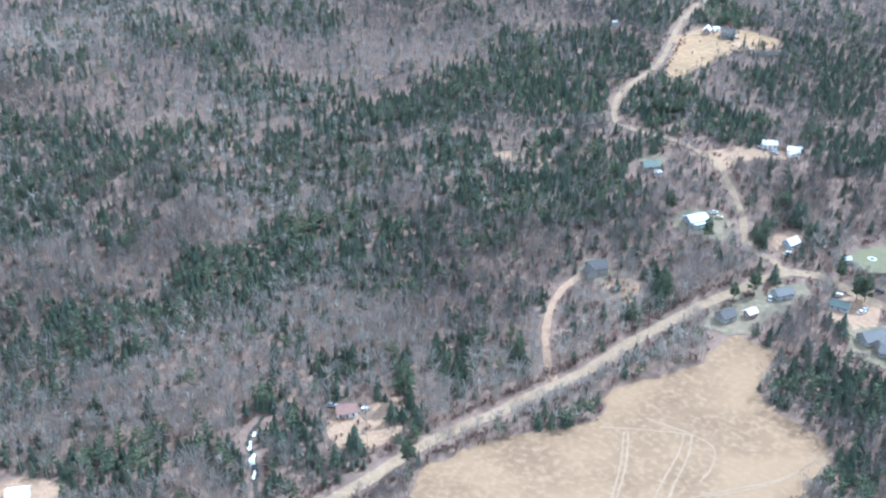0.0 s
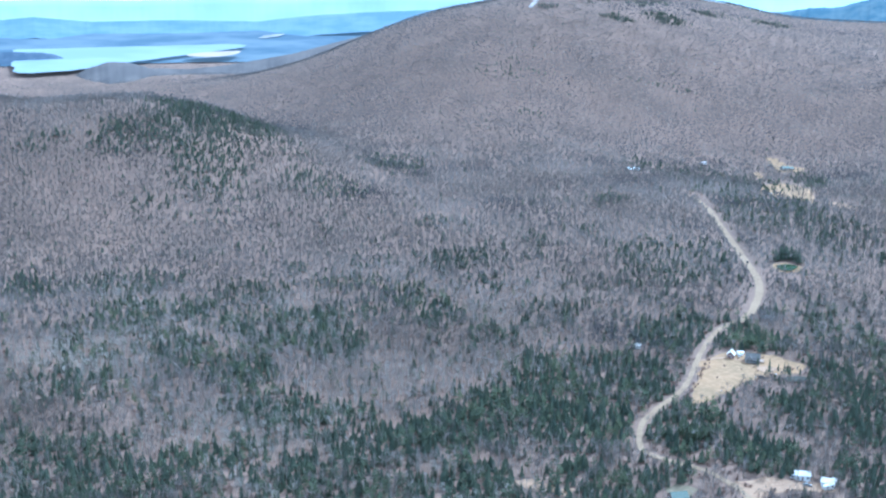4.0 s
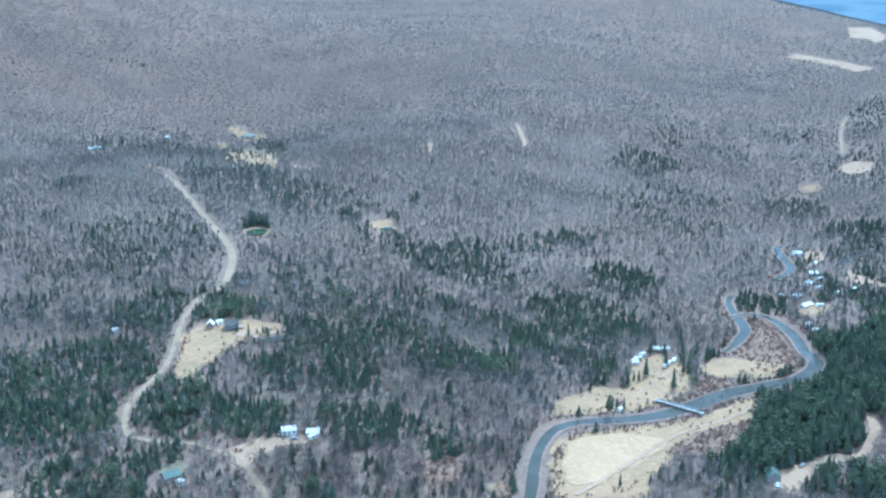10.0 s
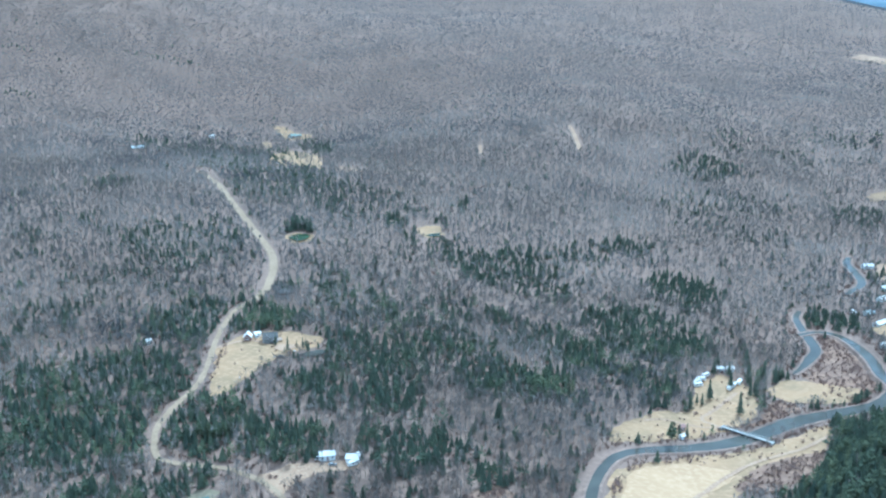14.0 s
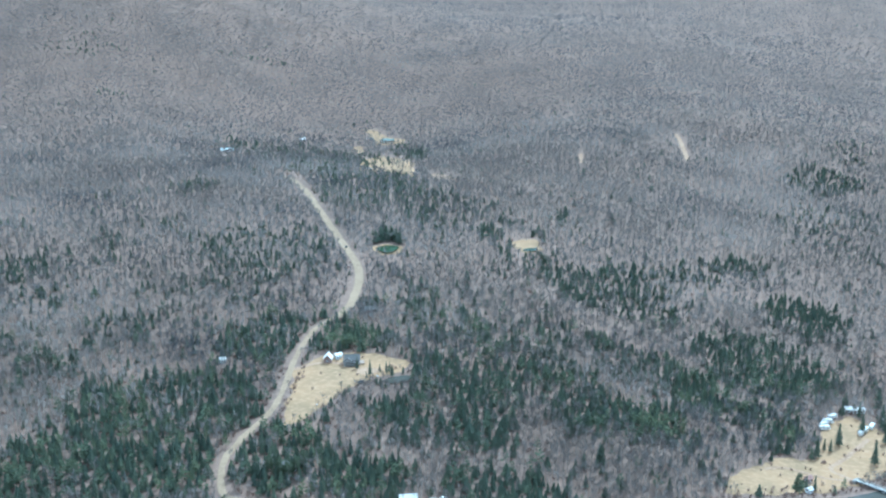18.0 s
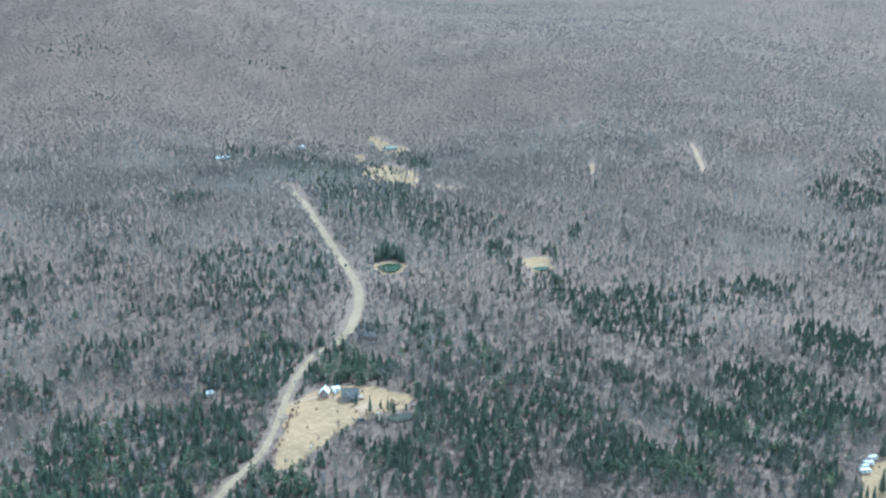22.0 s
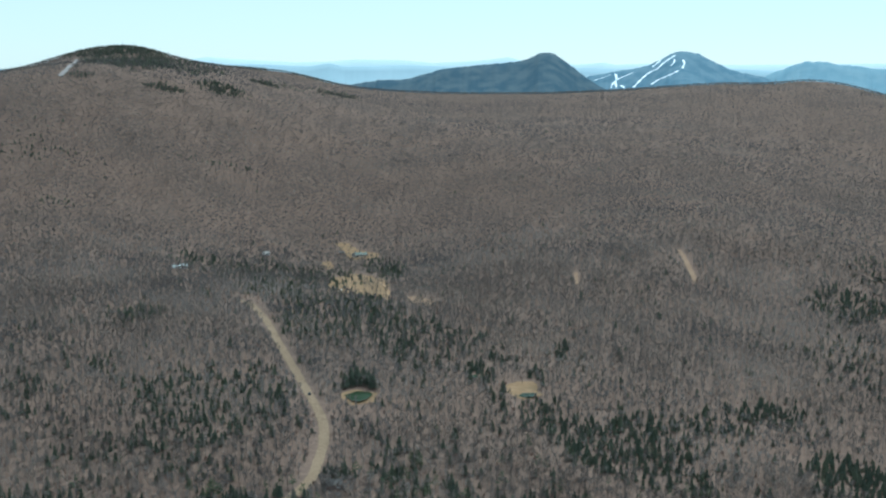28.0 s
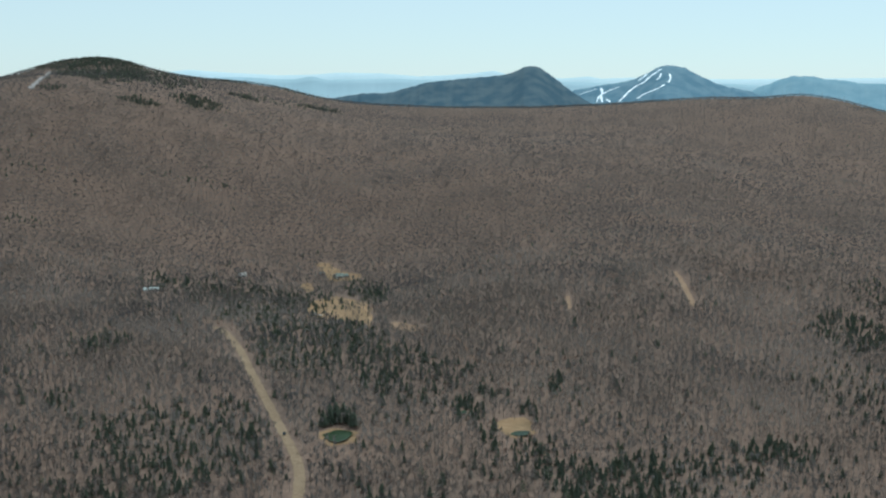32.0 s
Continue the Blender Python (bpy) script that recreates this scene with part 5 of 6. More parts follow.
for n, (x, y, h) in enumerate([(183, 510, 16), (186, 508, 15), (187, 491, 15), (199, 494, 12), (159, 459, 10), (179, 417, 13), (83, 396, 9), (-20, 346, 11), (-33, 328, 12), (-60, 321, 14), (48, 349, 7), (100, 436, 12),
                                (283, 1012, 12), (289, 1017, 14), (294, 1019, 14), (299, 1020, 13), (302, 1015, 12), (303, 1008, 11)]):
    tagged(plant(SPRUCE_KINDS[n % 5], x, y, h, (1.5 if y > 900 else 1.1) + 0.4 * rnd.rand(), rnd.rand() * 360), "dark spruce by the houses and ponds", group="spruces by the houses")
for n, (x, y, h) in enumerate([(134, 494, 13), (161, 490, 14), (158, 486, 12), (163, 494, 13), (179, 518, 15), (183, 489, 14), (194, 444, 15), (198, 444, 15), (147, 449, 13), (191, 460, 15), (136, 443, 10), (101, 440, 15),
                                (104, 443, 14), (-15, 359, 20), (-13, 319, 14), (32, 388, 13), (119, 519, 14), (392, 564, 15), (133, 627, 13), (141, 626, 12), (137, 624, 13), (146, 631, 12), (129, 632, 12)]):
    tagged(plant(PINE_KINDS[n % 4], x, y, h, 0.95 + 0.3 * rnd.rand(), rnd.rand() * 360), group="white pines by the road")
for kind in SPRUCE_KINDS + LAWN_KINDS + PINE_KINDS:
    for ob in (*kind.children, kind):
        bpy.data.objects.remove(ob)


# ---------------- houses ----------------
def solid(name, boxes, mat):
    """Boxes (centre x, y, z, size x, y, z) with slightly bevelled upright edges, joined into one mesh."""
    bm = bmesh.new()
    for cx, cy, cz, sx, sy, sz in boxes:
        got = bmesh.ops.create_cube(bm, size=1.0, matrix=Matrix.Translation((cx, cy, cz)) @ Matrix.Diagonal((sx, sy, sz, 1)))
    me = bpy.data.meshes.new(name)
    bm.to_mesh(me)
    bm.free()
    me.materials.append(mat)
    return me


def gable_body(name, w, d, h, rise, mat):
    """House walls with pointed gable ends; the ridge runs along x."""
    a_, b_ = w / 2, d / 2
    v = [(-a_, -b_, -1), (a_, -b_, -1), (a_, b_, -1), (-a_, b_, -1), (-a_, -b_, h), (a_, -b_, h), (a_, b_, h), (-a_, b_, h), (-a_, 0, h + rise), (a_, 0, h + rise)]
    f = [(0, 1, 5, 4), (2, 3, 7, 6), (1, 2, 6, 9, 5), (3, 0, 4, 8, 7), (4, 5, 9, 8), (6, 7, 8, 9), (3, 2, 1, 0)]
    me = bpy.data.meshes.new(name)
    me.from_pydata(v, [], f)
    me.materials.append(mat)
    return me


def slope_mesh(name, w, run, rise, over, mat):
    """One roof slope, 0.18 m thick, from the ridge down past the eaves, its seams raised out of the sheet."""
    k = 1 + over / run
    n = int(w / 1.2)
    line = [(-w / 2 - over, 0.18)]
    for j in range(n + 1):
        x0 = -w / 2 + w * j / n
        line += [(x0 - 0.06, 0.18), (x0 - 0.03, 0.26), (x0 + 0.03, 0.26), (x0 + 0.06, 0.18)]
    line += [(w / 2 + over, 0.18), (w / 2 + over, 0.0), (-w / 2 - over, 0.0)]
    m = len(line)
    v = [(px, 0, pz) for px, pz in line] + [(px, -run * k, pz - rise * k) for px, pz in line]
    f = [(i, (i + 1) % m, m + (i + 1) % m, m + i) for i in range(m)] + [tuple(range(m))[::-1], tuple(range(m, 2 * m))]
    me = bpy.data.meshes.new(name)
    me.from_pydata(v, [], f)
    me.materials.append(mat)
    return me


def siding(name, a, b):
    return plain_mat(name, a, b, 1.2, 0.75, stretch=(0.3, 0.3, 6.0))


GLASS = plain_mat("window_glass", (0.04, 0.05, 0.06), (0.07, 0.085, 0.10), 0.5, 0.08)
TRIM = plain_mat("white_trim", (0.72, 0.72, 0.70), (0.80, 0.80, 0.78), 2.0, 0.6)
WHITE_METAL = plain_mat("white_metal_roof", (0.70, 0.66, 0.60), (0.78, 0.74, 0.68), 0.6, 0.7)
GREY_ROOF = plain_mat("grey_shingles", (0.140, 0.130, 0.119), (0.20, 0.187, 0.172), 2.0, 0.85)
DARK_ROOF = plain_mat("charcoal_shingles", (0.088, 0.080, 0.073), (0.138, 0.126, 0.115), 2.0, 0.85)
GREEN_ROOF = plain_mat("green_metal_roof", (0.075, 0.105, 0.082), (0.11, 0.145, 0.115), 1.0, 0.6)
TEAL_ROOF = plain_mat("pale_teal_roof", (0.45, 0.52, 0.50), (0.62, 0.66, 0.64), 0.4, 0.6)
RED_ROOF = plain_mat("brown_red_roof", (0.25, 0.14, 0.11), (0.33, 0.19, 0.15), 1.5, 0.8)
WHITE_WALL = siding("white_siding", (0.66, 0.66, 0.64), (0.76, 0.76, 0.74))
GREY_WALL = siding("grey_siding", (0.24, 0.22, 0.198), (0.32, 0.295, 0.268))
BLUE_WALL = siding("blue_siding", (0.27, 0.285, 0.295), (0.36, 0.37, 0.375))
BROWN_WALL = siding("brown_siding", (0.20, 0.13, 0.11), (0.28, 0.19, 0.16))
DECK = plain_mat("weathered_deck", (0.28, 0.20, 0.15), (0.38, 0.29, 0.22), 2.0, 0.85)
BRICK = plain_mat("chimney_brick", (0.30, 0.16, 0.12), (0.38, 0.23, 0.18), 3.0, 0.9)
WINDOW_ME = solid("window", [(0, 0.04, 0.62, 1.1, 0.10, 0.10), (0, 0.04, -0.62, 1.1, 0.10, 0.10), (-0.5, 0.04, 0, 0.10, 0.10, 1.2), (0.5, 0.04, 0, 0.10, 0.10, 1.2)], TRIM)
PANE_ME = solid("pane", [(0, 0.02, 0, 0.92, 0.04, 1.16)], GLASS)
SILL_ME = solid("sill", [(0, 0.10, -0.70, 1.2, 0.22, 0.06)], TRIM)
DOOR_ME = solid("door", [(0, 0.03, 1.02, 0.95, 0.08, 2.04)], BROWN_WALL)
KNOB_ME = solid("handle", [(0.36, 0.10, 1.0, 0.06, 0.08, 0.12)], TRIM)


def house(label, x, y, w, d, turn, wall, roof, h=2.8, rise=2.2, name="house", category="house", windows=3, chimney=False, deck=None, porch=False, wing=None, group=""):
    """A gabled house: walls, two roof slopes, windows with panes and sills, a door, and what else it has. Its front faces -y before turning."""
    root = tagged(new(name), label, category, group)
    root.matrix_world = pose(x, y, min(ground_at(x + i * w / 2, y + j * d / 2) for i in (-1, 1) for j in (-1, 1)) + 0.3, 0, 0, turn)
    part("wall", gable_body("wall", w, d, h, rise, wall), root)
    me = slope_mesh("roof", w, d / 2, rise, 0.45, roof)
    for s in (0, 180):
        part("roof", me, root, at=pose(0, 0, h + rise + 0.02, 0, 0, s))
    part("ridge_cap", solid("ridge_cap", [(0, 0, h + rise + 0.2, w + 0.9, 0.35, 0.10)], roof), root)
    for side, span, off in ((180, w, d / 2), (0, w, d / 2), (90, d, w / 2), (270, d, w / 2)):
        n = windows if span == w else max(1, windows - 1)
        for k in range(n):
            u = (k + 0.5) / n * span - span / 2
            at = pose(0, 0, 0, 0, 0, side) @ pose(u, off + 0.003, 1.55)
            if side == 180 and k == n // 2 and windows > 1:
                door = part("door", DOOR_ME, root, at=pose(0, 0, 0, 0, 0, side) @ pose(u, off + 0.003, 0.05))
                part("handle", KNOB_ME, door)
                continue
            win = part("window", WINDOW_ME, root, at=at)
            part("pane", PANE_ME, win)
            part("sill", SILL_ME, win)
    if chimney:
        part("chimney", solid("chimney", [(w * 0.22, 0.5, h + rise, 0.8, 0.8, 2.2), (w * 0.22, 0.5, h + rise + 1.1, 1.0, 1.0, 0.15)], BRICK), root)
    if deck:
        part("deck", solid("deck", [(deck * (w / 2 + 1.5), 0, 0.7, 3.0, d * 0.8, 0.2)] + [(deck * (w / 2 + 2.9), j * d * 0.38, 0, 0.15, 0.15, 3.2) for j in (-1, 0, 1)]
                           + [(deck * (w / 2 + 2.9), 0, 1.6, 0.08, d * 0.78, 0.08)], DECK), root, "weathered wooden deck with a rail")
    if porch:
        part("porch", solid("porch", [(0, -d / 2 - 1.2, 0.1, w * 0.8, 2.4, 0.2), (0, -d / 2 - 1.2, 2.5, w * 0.85, 2.6, 0.15)]
                            + [(j * w * 0.38, -d / 2 - 2.3, 1.2, 0.14, 0.14, 2.5) for j in (-1, -0.33, 0.33, 1)], roof), root, "roofed front porch on posts")
    if wing:
        ww, wd, at = wing
        body = part("wing", gable_body("wing", ww, wd, h * 0.9, rise * 0.8, wall), root, at=at)
        me = slope_mesh("wing_roof", ww, wd / 2, rise * 0.8, 0.4, roof)
        for s in (0, 180):
            part("wing_roof", me, body, at=pose(0, 0, h * 0.9 + rise * 0.8 + 0.02, 0, 0, s))
    return root


house("grey-sided hill house with charcoal roof and wooden deck", 201, 757, 9.5, 7.2, -12, GREY_WALL, DARK_ROOF, 3.4, 2.5, windows=4, chimney=True, deck=1, porch=True, wing=(4.4, 5, pose(-2.6, -2.8, 0, 0, 0, 90)))
house("dark garage with white metal roof beside the hill house", 187.5, 764, 5.6, 4.6, 70, BROWN_WALL, WHITE_METAL, 2.8, 2.4, "garage", "garage", 2)
house("small white-roofed shed behind the hill house", 195, 769, 4, 3.2, 5, WHITE_WALL, WHITE_METAL, 2.0, 0.8, "shed", "shed", 1)
house("grey house with green metal roof in the upper clearing", 445, 1582, 11, 9, 15, GREY_WALL, GREEN_ROOF, 3.0, 2.4, windows=4, wing=(7, 6, pose(8, -2, 0)))
house("brown outbuilding with grey roof beside the upper house", 430, 1603, 6, 5, -20, BROWN_WALL, GREY_ROOF, 2.6, 1.6, "shed", "shed", 2)
house("small white-roofed cabin in bare woods", 336, 1611, 7, 6, 20, WHITE_WALL, WHITE_METAL, 2.6, 1.8, "cabin", "cabin", 2)
house("long low pale-roofed house beside spruces", 221, 1510, 16, 7, 10, WHITE_WALL, TEAL_ROOF, 2.8, 1.6, windows=4)
house("long white-roofed farm shed in a dirt yard", 189, 590.5, 8, 5.5, -10, WHITE_WALL, WHITE_METAL, 3.0, 1.4, "farm_shed", "shed", 3)
house("wide white-roofed farm shed beside junk and trailers", 201.5, 583.5, 7, 6, -28, WHITE_WALL, WHITE_METAL, 3.0, 1.4, "farm_shed", "shed", 2)
house("green-roofed house half hidden by bare trees", 116, 566, 9, 7, 12, BROWN_WALL, GREEN_ROOF, 2.8, 2.0, windows=3)
house("small white-roofed lean-to below the green-roofed house", 119, 559, 4, 3.5, 10, WHITE_WALL, WHITE_METAL, 2.0, 0.8, "shed", "shed", 1)
house("blue house with pale teal and white metal roof", 131, 510, 10.5, 8, 22, BLUE_WALL, TEAL_ROOF, 3.2, 1.8, windows=3, porch=True)
house("low grey-roofed corner house with blue siding", 160, 447, 9, 6, 20, BLUE_WALL, GREY_ROOF, 2.8, 1.9, windows=4)
house("grey-roofed house at the hayfield's edge", 129, 428, 7.6, 6.6, 30, GREY_WALL, DARK_ROOF, 2.8, 2.4, windows=3)
house("white-roofed open shed on the corner lawn", 141, 430.5, 4.8, 4, 28, BROWN_WALL, WHITE_METAL, 2.6, 1.2, "shed", "shed", 1)
house("pale blue cottage with white metal roof", 175.5, 490, 7, 5.5, 32, BLUE_WALL, WHITE_METAL, 3.0, 2.0, "cottage", "house", 3)
house("small teal-roofed hut at the pond's edge", 199.5, 477, 3.6, 3, 15, GREY_WALL, TEAL_ROOF, 2.0, 0.8, "hut", "shed", 1)
house("low cottage with dark green roof", 184.5, 438.5, 8.5, 6, -28, BLUE_WALL, plain_mat("dark_green_roof", (0.080, 0.098, 0.084), (0.12, 0.14, 0.12), 1.5, 0.8), 2.6, 1.8, "cottage", "house", 3)
house("large grey-roofed house with a side wing", 192, 415, 11, 7.5, 20, GREY_WALL, GREY_ROOF, 3.0, 2.6, windows=4, wing=(7, 6, pose(2, -6.5, 0)))
house("long grey-roofed house beside the large one", 198, 404, 11, 7, -35, GREY_WALL, GREY_ROOF, 3.0, 2.4, windows=4)
house("red-brown roofed white house in a sandy yard", -38, 349.5, 7.4, 5.6, 12, WHITE_WALL, RED_ROOF, 2.8, 2.0, windows=3)
house("dark-roofed gabled house at the driveway's end", 74, 464, 9, 7, 15, GREY_WALL, DARK_ROOF, 3.6, 3.0, windows=3, wing=(5, 5, pose(-4, -3, 0, 0, 0, 90)))
house("grey-roofed house hidden among conifers", 137, 634, 10, 8, 30, BROWN_WALL, GREY_ROOF, 3.0, 2.6, windows=3)
house("grey-roofed cabin beside the road under trees", 234, 847, 9, 6, -5, BROWN_WALL, GREY_ROOF, 2.6, 2.0, "cabin", "cabin", 2)
house("small pale shack in a woodland gap", 124, 783, 4.5, 3.5, 15, WHITE_WALL, WHITE_METAL, 2.2, 1.0, "shack", "shed", 1)
house("grey house with green metal roof by the river pines", 427, 454, 10, 7, 62, GREY_WALL, GREEN_ROOF, 3.6, 2.2, windows=3)
house("small brown hut on the campsite meadow", 412, 583, 3.6, 3.2, 10, BROWN_WALL, RED_ROOF, 2.4, 1.0, "hut", "shed", 1)
house("white hut beside the big riverside pine", 404, 571, 3.0, 2.5, 10, WHITE_WALL, WHITE_METAL, 2.0, 0.7, "hut", "shed", 1)
house("white-roofed camp building beside spruces", 508, 668, 12, 5, -25, WHITE_WALL, WHITE_METAL, 2.6, 1.0, "camp_building", "cabin", 3)
house("white-roofed shed standing at the roadside", -146, 292, 7, 6, 10, WHITE_WALL, WHITE_METAL, 2.8, 1.6, "shed", "shed", 2)
for n, (x, y, w, turn, roof) in enumerate([(716, 734, 9, 10, WHITE_METAL), (740, 754, 8, -20, WHITE_METAL), (668, 686, 12, 12, WHITE_METAL), (788, 763, 11, 5, GREY_ROOF), (776, 815, 9, -15, WHITE_METAL), (681, 712, 8, 0, TEAL_ROOF),
                                           (632, 644, 7, 40, WHITE_METAL)]):
    house("pale-roofed camp cabin among conifers by the river", x, y, w, 6, turn, WHITE_WALL, roof, 2.6, 1.6, "cabin", "cabin", 2, group="cabins at the upper camp")


# ---------------- vehicles ----------------
RUBBER = plain_mat("tyre_rubber", (0.02, 0.02, 0.02), (0.035, 0.035, 0.035), 5.0, 0.9)
RIM = plain_mat("wheel_rim", (0.45, 0.45, 0.46), (0.55, 0.55, 0.56), 5.0, 0.35, 0.8)
LAMP = plain_mat("headlight_glass", (0.7, 0.72, 0.72), (0.8, 0.8, 0.8), 5.0, 0.15)


def disc(name, r, w, mat, sides=10):
    k = np.arange(sides) * 2 * math.pi / sides
    v = [(r * math.cos(q), s * w / 2, r * math.sin(q)) for s in (-1, 1) for q in k]
    f = [(i, (i + 1) % sides, sides + (i + 1) % sides, sides + i) for i in range(sides)] + [tuple(range(sides))[::-1], tuple(range(sides, 2 * sides))]
    me = bpy.data.meshes.new(name)
    me.from_pydata(v, [], f)
    me.materials.append(mat)
    return me


def profile(name, points, width, mat, tuck=0.0):
    """A side outline drawn out across the vehicle, drawn in a little at the top."""
    n = len(points)
    top = max(p[1] for p in points)
    v = [(px, s * (width / 2 - tuck * pz / top), pz) for s in (-1, 1) for px, pz in points]
    f = [(i, (i + 1) % n, n + (i + 1) % n, n + i) for i in range(n)] + [tuple(range(n))[::-1], tuple(range(n, 2 * n))]
    me = bpy.data.meshes.new(name)
    me.from_pydata(v, [], f)
    me.materials.append(mat)
    return me


TYRE_ME, RIM_ME = disc("tyre", 0.34, 0.24, RUBBER), disc("rim", 0.2, 0.26, RIM, 8)
LAMP_ME = solid("headlight", [(0, 0, 0, 0.08, 0.36, 0.18)], LAMP)


def vehicle(label, x, y, turn, paint, kind="car", group=""):
    root = tagged(new(kind), label, kind.replace("_", " "), group)
    root.matrix_world = pose(x, y, ground_at(x, y) + 0.3, 0, 0, turn)
    if kind == "camper":
        part("body", profile("body", [(-3.2, 0.5), (3.0, 0.5), (3.3, 1.2), (3.3, 2.2), (2.9, 2.75), (-2.9, 2.75), (-3.3, 2.3), (-3.3, 0.8)], 2.4, paint, 0.05), root)
        part("hitch", solid("hitch", [(3.9, 0, 0.5, 1.3, 0.15, 0.12)], RIM), root)
        part("roof_vent", solid("roof_vent", [(0.5, 0, 2.8, 0.6, 0.6, 0.12)], TRIM), root)
        for s in (-1, 1):
            part("window", solid("window", [(-1.0, s * 1.17, 1.75, 1.3, 0.08, 0.6)], GLASS), root, "dark side window")
            part("window", solid("window", [(1.6, s * 1.17, 1.75, 0.9, 0.08, 0.6)], GLASS), root, "dark side window")
        axles = ((-0.3, 1.12), (-0.3, -1.12))
    else:
        tall = 0.35 if kind == "van" else 0.0
        part("body", profile("body", [(-2.15, 0.30), (2.1, 0.30), (2.2, 0.6), (2.05, 0.88), (0.9, 0.98), (-1.9, 1.0), (-2.2, 0.85)], 1.8, paint, 0.04), root)
        part("cabin", profile("cabin", [(1.0, 0.97), (0.3, 1.48 + tall), (-1.4, 1.50 + tall), (-2.0, 0.99)], 1.66, GLASS, 0.16), root, "dark glass cabin")
        part("roof_panel", solid("roof_panel", [(-0.55, 0, 1.52 + tall, 1.55, 1.36, 0.06)], paint), root)
        for s in (-1, 1):
            part("headlight", LAMP_ME, root, at=pose(2.12, s * 0.62, 0.7))
        axles = tuple((px, s * 0.82) for px in (-1.35, 1.35) for s in (-1, 1))
    for px, py in axles:
        wheel = part("wheel", TYRE_ME, root, at=pose(px, py, 0.34))
        part("rim", RIM_ME, wheel)
    return root


PAINTS = {"white": plain_mat("white_paint", (0.68, 0.65, 0.60), (0.76, 0.73, 0.68), 2.0, 0.3), "dark": plain_mat("black_paint", (0.025, 0.027, 0.03), (0.04, 0.042, 0.045), 2.0, 0.25),
          "sand": plain_mat("sand_paint", (0.55, 0.47, 0.28), (0.62, 0.53, 0.33), 2.0, 0.35), "grey": plain_mat("silver_paint", (0.34, 0.35, 0.36), (0.42, 0.43, 0.44), 2.0, 0.3)}
for x, y, turn, paint, kind, label in [
        (142.5, 519, 8, "white", "car", "white car parked on the lawn track"), (144, 514.5, -5, "sand", "car", "sand-coloured car parked on the lawn"), (172, 483, 35, "white", "car", "white car beside the pale blue cottage"),
        (153.5, 444, 70, "white", "van", "white van beside the corner house"), (194, 483, 12, "dark", "car", "black car parked by the pond lane"), (208, 452, -30, "dark", "car", "black car on the gravel pad"),
        (187, 448, 10, "white", "car", "white car at the roadside"), (194, 435, 25, "white", "car", "white car in the sandy yard"), (196, 437, 40, "grey", "car", "silver car in the sandy yard"),
        (-31, 352, 40, "white", "van", "white van beside the red-roofed house"), (-44, 354, -10, "grey", "car", "silver car behind the red-roofed house"),
        (424, 446, 15, "white", "car", "white car below the green-roofed house"), (421.5, 443, 10, "white", "van", "white van below the green-roofed house"), (452, 457, 20, "white", "car", "white car in the sandy river yard"),
        (199.5, 725.5, 15, "dark", "car", "dark car at the lawn's lower edge"), (194, 766, 80, "white", "car", "white car between garage and house"), (184.5, 590, 20, "white", "van", "white van by the farm shed"),
        (189.5, 582, -15, "grey", "car", "old silver car by the farm shed"), (206.5, 589, 10, "white", "car", "white car behind the farm sheds"), (255, 1003, 80, "dark", "car", "dark car on the gravel road"),
        (360, 1352, 20, "white", "car", "white car at the upper clearing"), (362, 1340, -10, "white", "car", "white car parked on the upper lawn"), (488, 429, 10, "white", "van", "white van in a pine gap")]:
    vehicle(label, x, y, turn, PAINTS[paint], kind)
for x, y, turn in [(472, 651, 10), (478, 655, -20), (486, 661, 15), (492, 637, 35), (500, 641, 40), (487, 634, 30), (469, 646, -10), (200, 579, 20), (731, 737, 10), (710, 715, -15), (764, 777, 20), (673, 675, -20),
                   (707, 690, 5), (721, 686, 15), (674, 721, 80), (626, 630, -35)]:
    vehicle("white camper trailer parked at the campsite", x, y, turn, PAINTS["white"], "camper", "camper trailers at the riverside camps")

# ---------------- bridge, stream, fence, boulders ----------------
ax, ay, bx, by = 438.0, 577.0, 451.0, 546.0
span = math.hypot(bx - ax, by - ay)
bridge = tagged(new("footbridge"), "long narrow grey plank bridge over the river", "bridge")
bridge.matrix_world = pose((ax + bx) / 2, (ay + by) / 2, max(ground_at(ax, ay), ground_at(bx, by)) + 1.6, 0, 0, math.degrees(math.atan2(by - ay, bx - ax)))
PLANK = plain_mat("grey_planks", (0.33, 0.31, 0.28), (0.43, 0.41, 0.37), 2.0, 0.85)
STEEL = plain_mat("dark_girder", (0.10, 0.10, 0.11), (0.15, 0.15, 0.16), 2.0, 0.6)
plank_me = solid("plank", [(0, 0, 0.1, 0.52, 2.6, 0.12)], PLANK)
for k in range(int(span / 0.56)):
    part("plank", plank_me, bridge, at=pose(-span / 2 + 0.28 + k * 0.56, 0, 0))
for s in (-1, 1):
    part("girder", solid("girder", [(0, s * 0.95, -0.3, span, 0.3, 0.7)], STEEL), bridge)
    part("rail", solid("rail", [(0, s * 1.25, 1.2, span, 0.12, 0.12), (0, s * 1.25, 0.7, span, 0.08, 0.10)], PLANK), bridge)
    for k in range(9):
        part("post", solid("post", [(-span / 2 + 0.3 + k * (span - 0.6) / 8, s * 1.25, 0.55, 0.14, 0.14, 1.3)], PLANK), bridge)
for k in (-0.5, 0.5):
    part("abutment", solid("abutment", [(k * span, 0, -1.2, 1.6, 4.2, 2.6)], GREY_WALL), bridge)
part("pier", solid("pier", [(0, 0, -2.0, 1.0, 3.6, 3.0)], GREY_WALL), bridge)

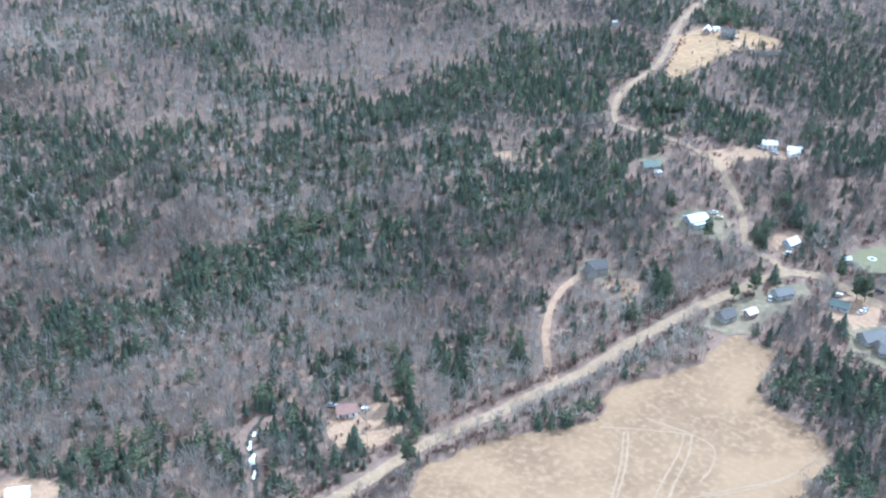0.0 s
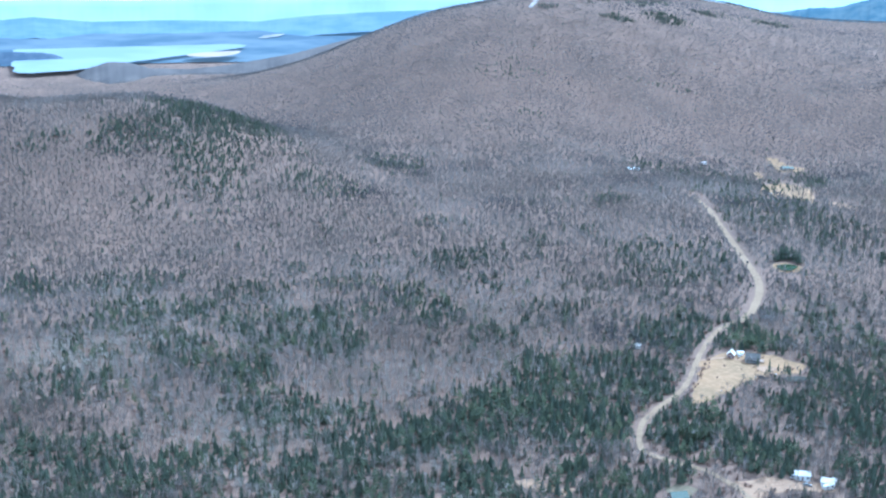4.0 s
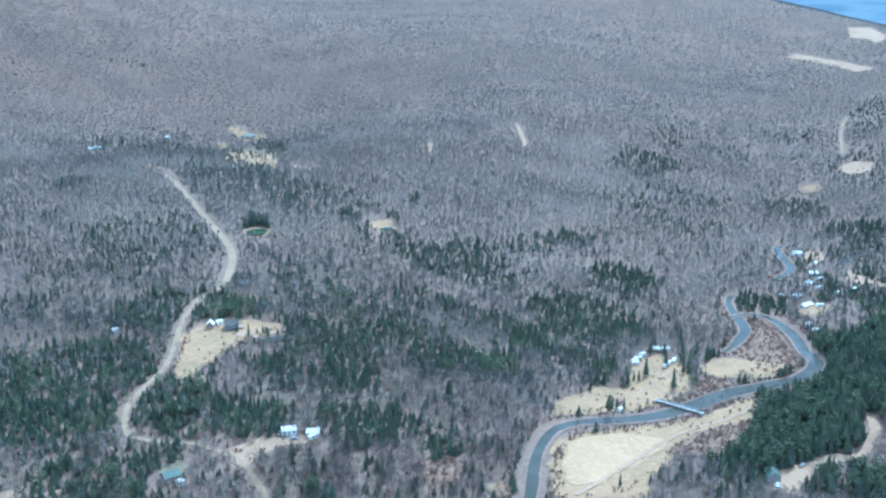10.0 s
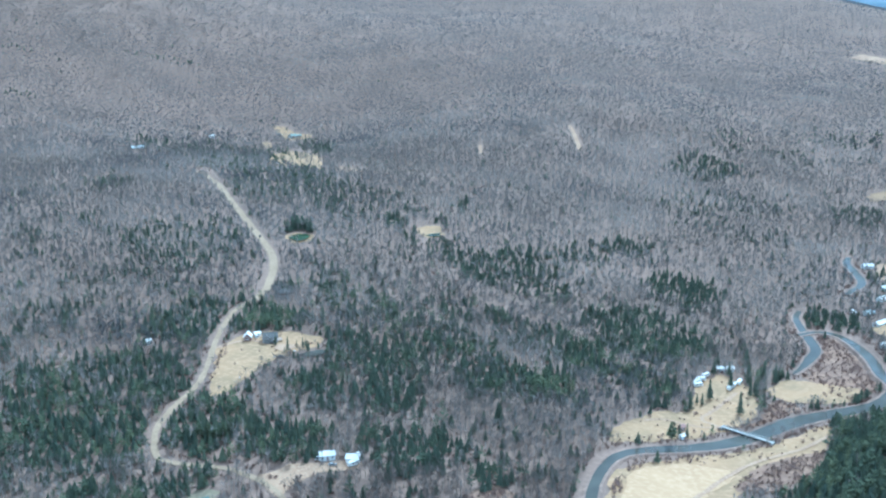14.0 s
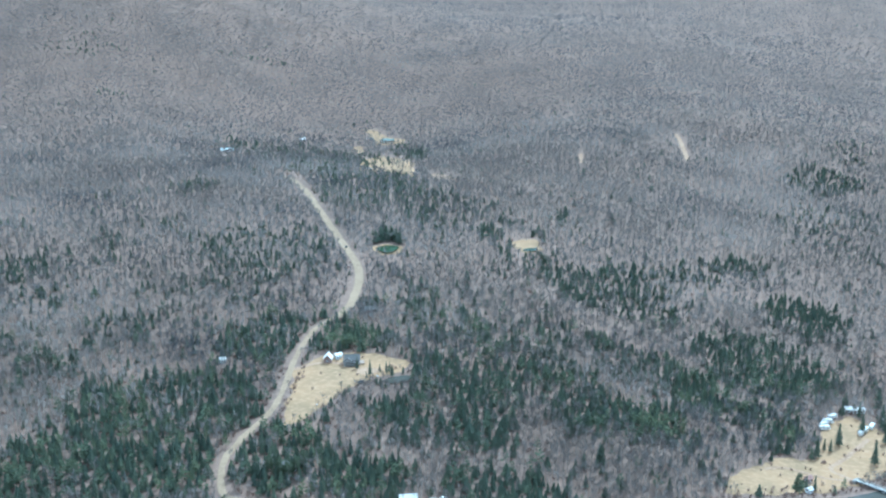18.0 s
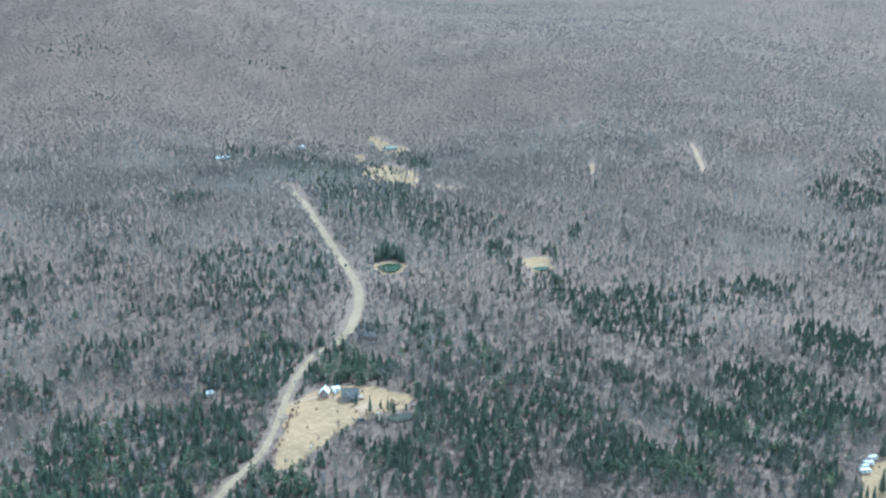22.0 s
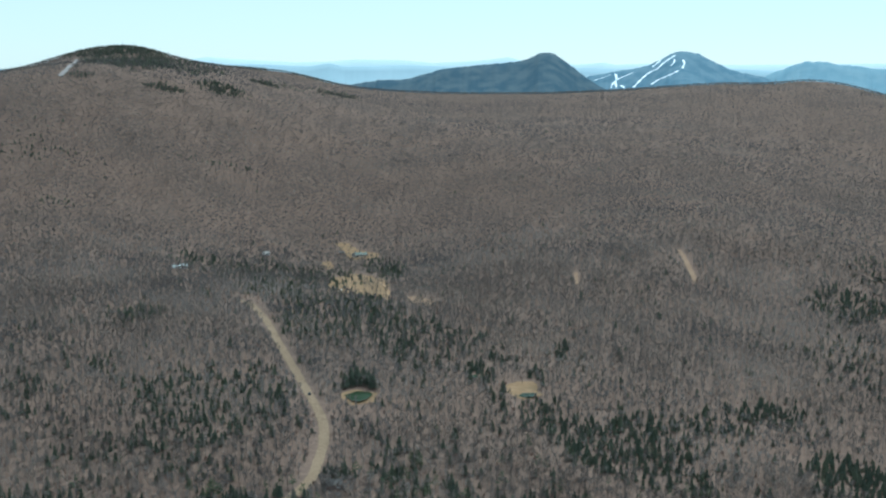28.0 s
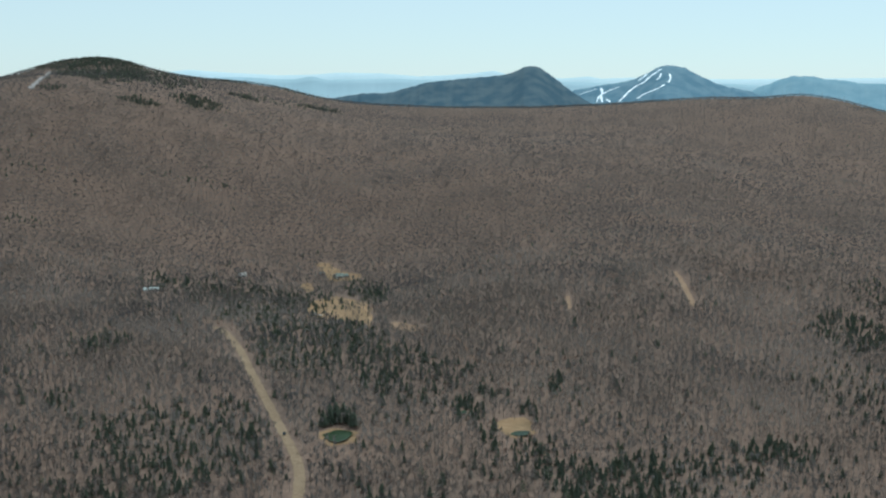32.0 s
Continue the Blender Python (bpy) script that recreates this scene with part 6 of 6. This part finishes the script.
SNOW = ground_mat("old_snow", (0.80, 0.82, 0.85), (0.72, 0.74, 0.77), (0.86, 0.87, 0.88), 0.4, 1.5, 0.6)
structure("water_stream", mesh_of("water_stream", *ribbon(STREAM, 1.7, 0.5, flat=True, ragged=1.3, seed=3, step=1.5), RIVER), "narrow dark woodland stream", "water")
for n, (x, y, rx, ry) in enumerate([(-70, 318, 1.5, 4.0), (-72, 326, 0.8, 3.6), (-68, 310, 0.7, 2.4), (-71.5, 333, 0.6, 1.8)]):
    ring_ = [(x + rx * (0.35 + 1.1 * rnd.rand()) * math.cos(k * 0.42), y + ry * (0.5 + 0.8 * rnd.rand()) * math.sin(k * 0.42)) for k in range(15)]
    tagged(new("snow_patch", mesh_of("snow_patch", *patch(ring_, 0.75, 0.25, n, 0.6), SNOW)), "melting white snow along the stream", "snow", "snow along the stream")
STONE = plain_mat("grey_boulder", (0.34, 0.32, 0.30), (0.46, 0.44, 0.41), 1.5, 0.9)


def boulder(x, y, r, label, group):
    bm = bmesh.new()
    bmesh.ops.create_icosphere(bm, subdivisions=2, radius=r)
    for q in bm.verts:
        q.co *= 0.75 + 0.5 * noise.noise(q.co * (1.3 / r) + Vector((x, y, 0)))
        q.co.z *= 0.7
    me = bpy.data.meshes.new("boulder")
    bm.to_mesh(me)
    bm.free()
    me.materials.append(STONE)
    ob = tagged(new("boulder", me), label, "boulder", group)
    ob.location = (x, y, ground_at(x, y) + r * 0.2)


for x, y in [(196, 728), (200, 729), (206, 730), (211, 733), (168, 704), (172, 700)]:
    boulder(x, y, 0.7 + 0.5 * rnd.rand(), "grey boulder at the lawn's lower edge", "boulders at the lawn's edge")


# ---------------- fountain ring on the pond ----------------
def ring_mesh(name, radius, thick, mat, sides=20):
    bm = bmesh.new()
    loops = []
    for k in range(sides):
        q = k * 2 * math.pi / sides
        out = Vector((math.cos(q), math.sin(q), 0))
        loops.append([bm.verts.new(out * (radius + thick * math.cos(p)) + Vector((0, 0, thick * 0.5 * math.sin(p)))) for p in (0, 1.57, 3.14, 4.71)])
    for a_, b_ in zip(loops, loops[1:] + loops[:1]):
        for j in range(4):
            bm.faces.new((a_[j], b_[j], b_[(j + 1) % 4], a_[(j + 1) % 4]))
    me = bpy.data.meshes.new(name)
    bm.to_mesh(me)
    bm.free()
    me.materials.append(mat)
    return me


FOAM = plain_mat("pale_foam", (0.55, 0.55, 0.50), (0.68, 0.68, 0.63), 1.5, 0.8)
pond_z = float(np.percentile(patch(EAST_POND, 0.6, ragged=0.6, seed=4, step=3.0, level=True)[0][:, 2], 50))
fountain = tagged(new("pond_fountain"), "pale floating aerator ring on the grey-green pond", "fountain")
fountain.location = (213, 479, pond_z + 0.08)
part("foam_ring", ring_mesh("foam_ring", 1.7, 0.5, FOAM), fountain, "pale ring of foam")
part("float", disc("float", 0.45, 0.25, RUBBER), fountain, at=pose(0, 0, 0.1, 90, 0, 0))
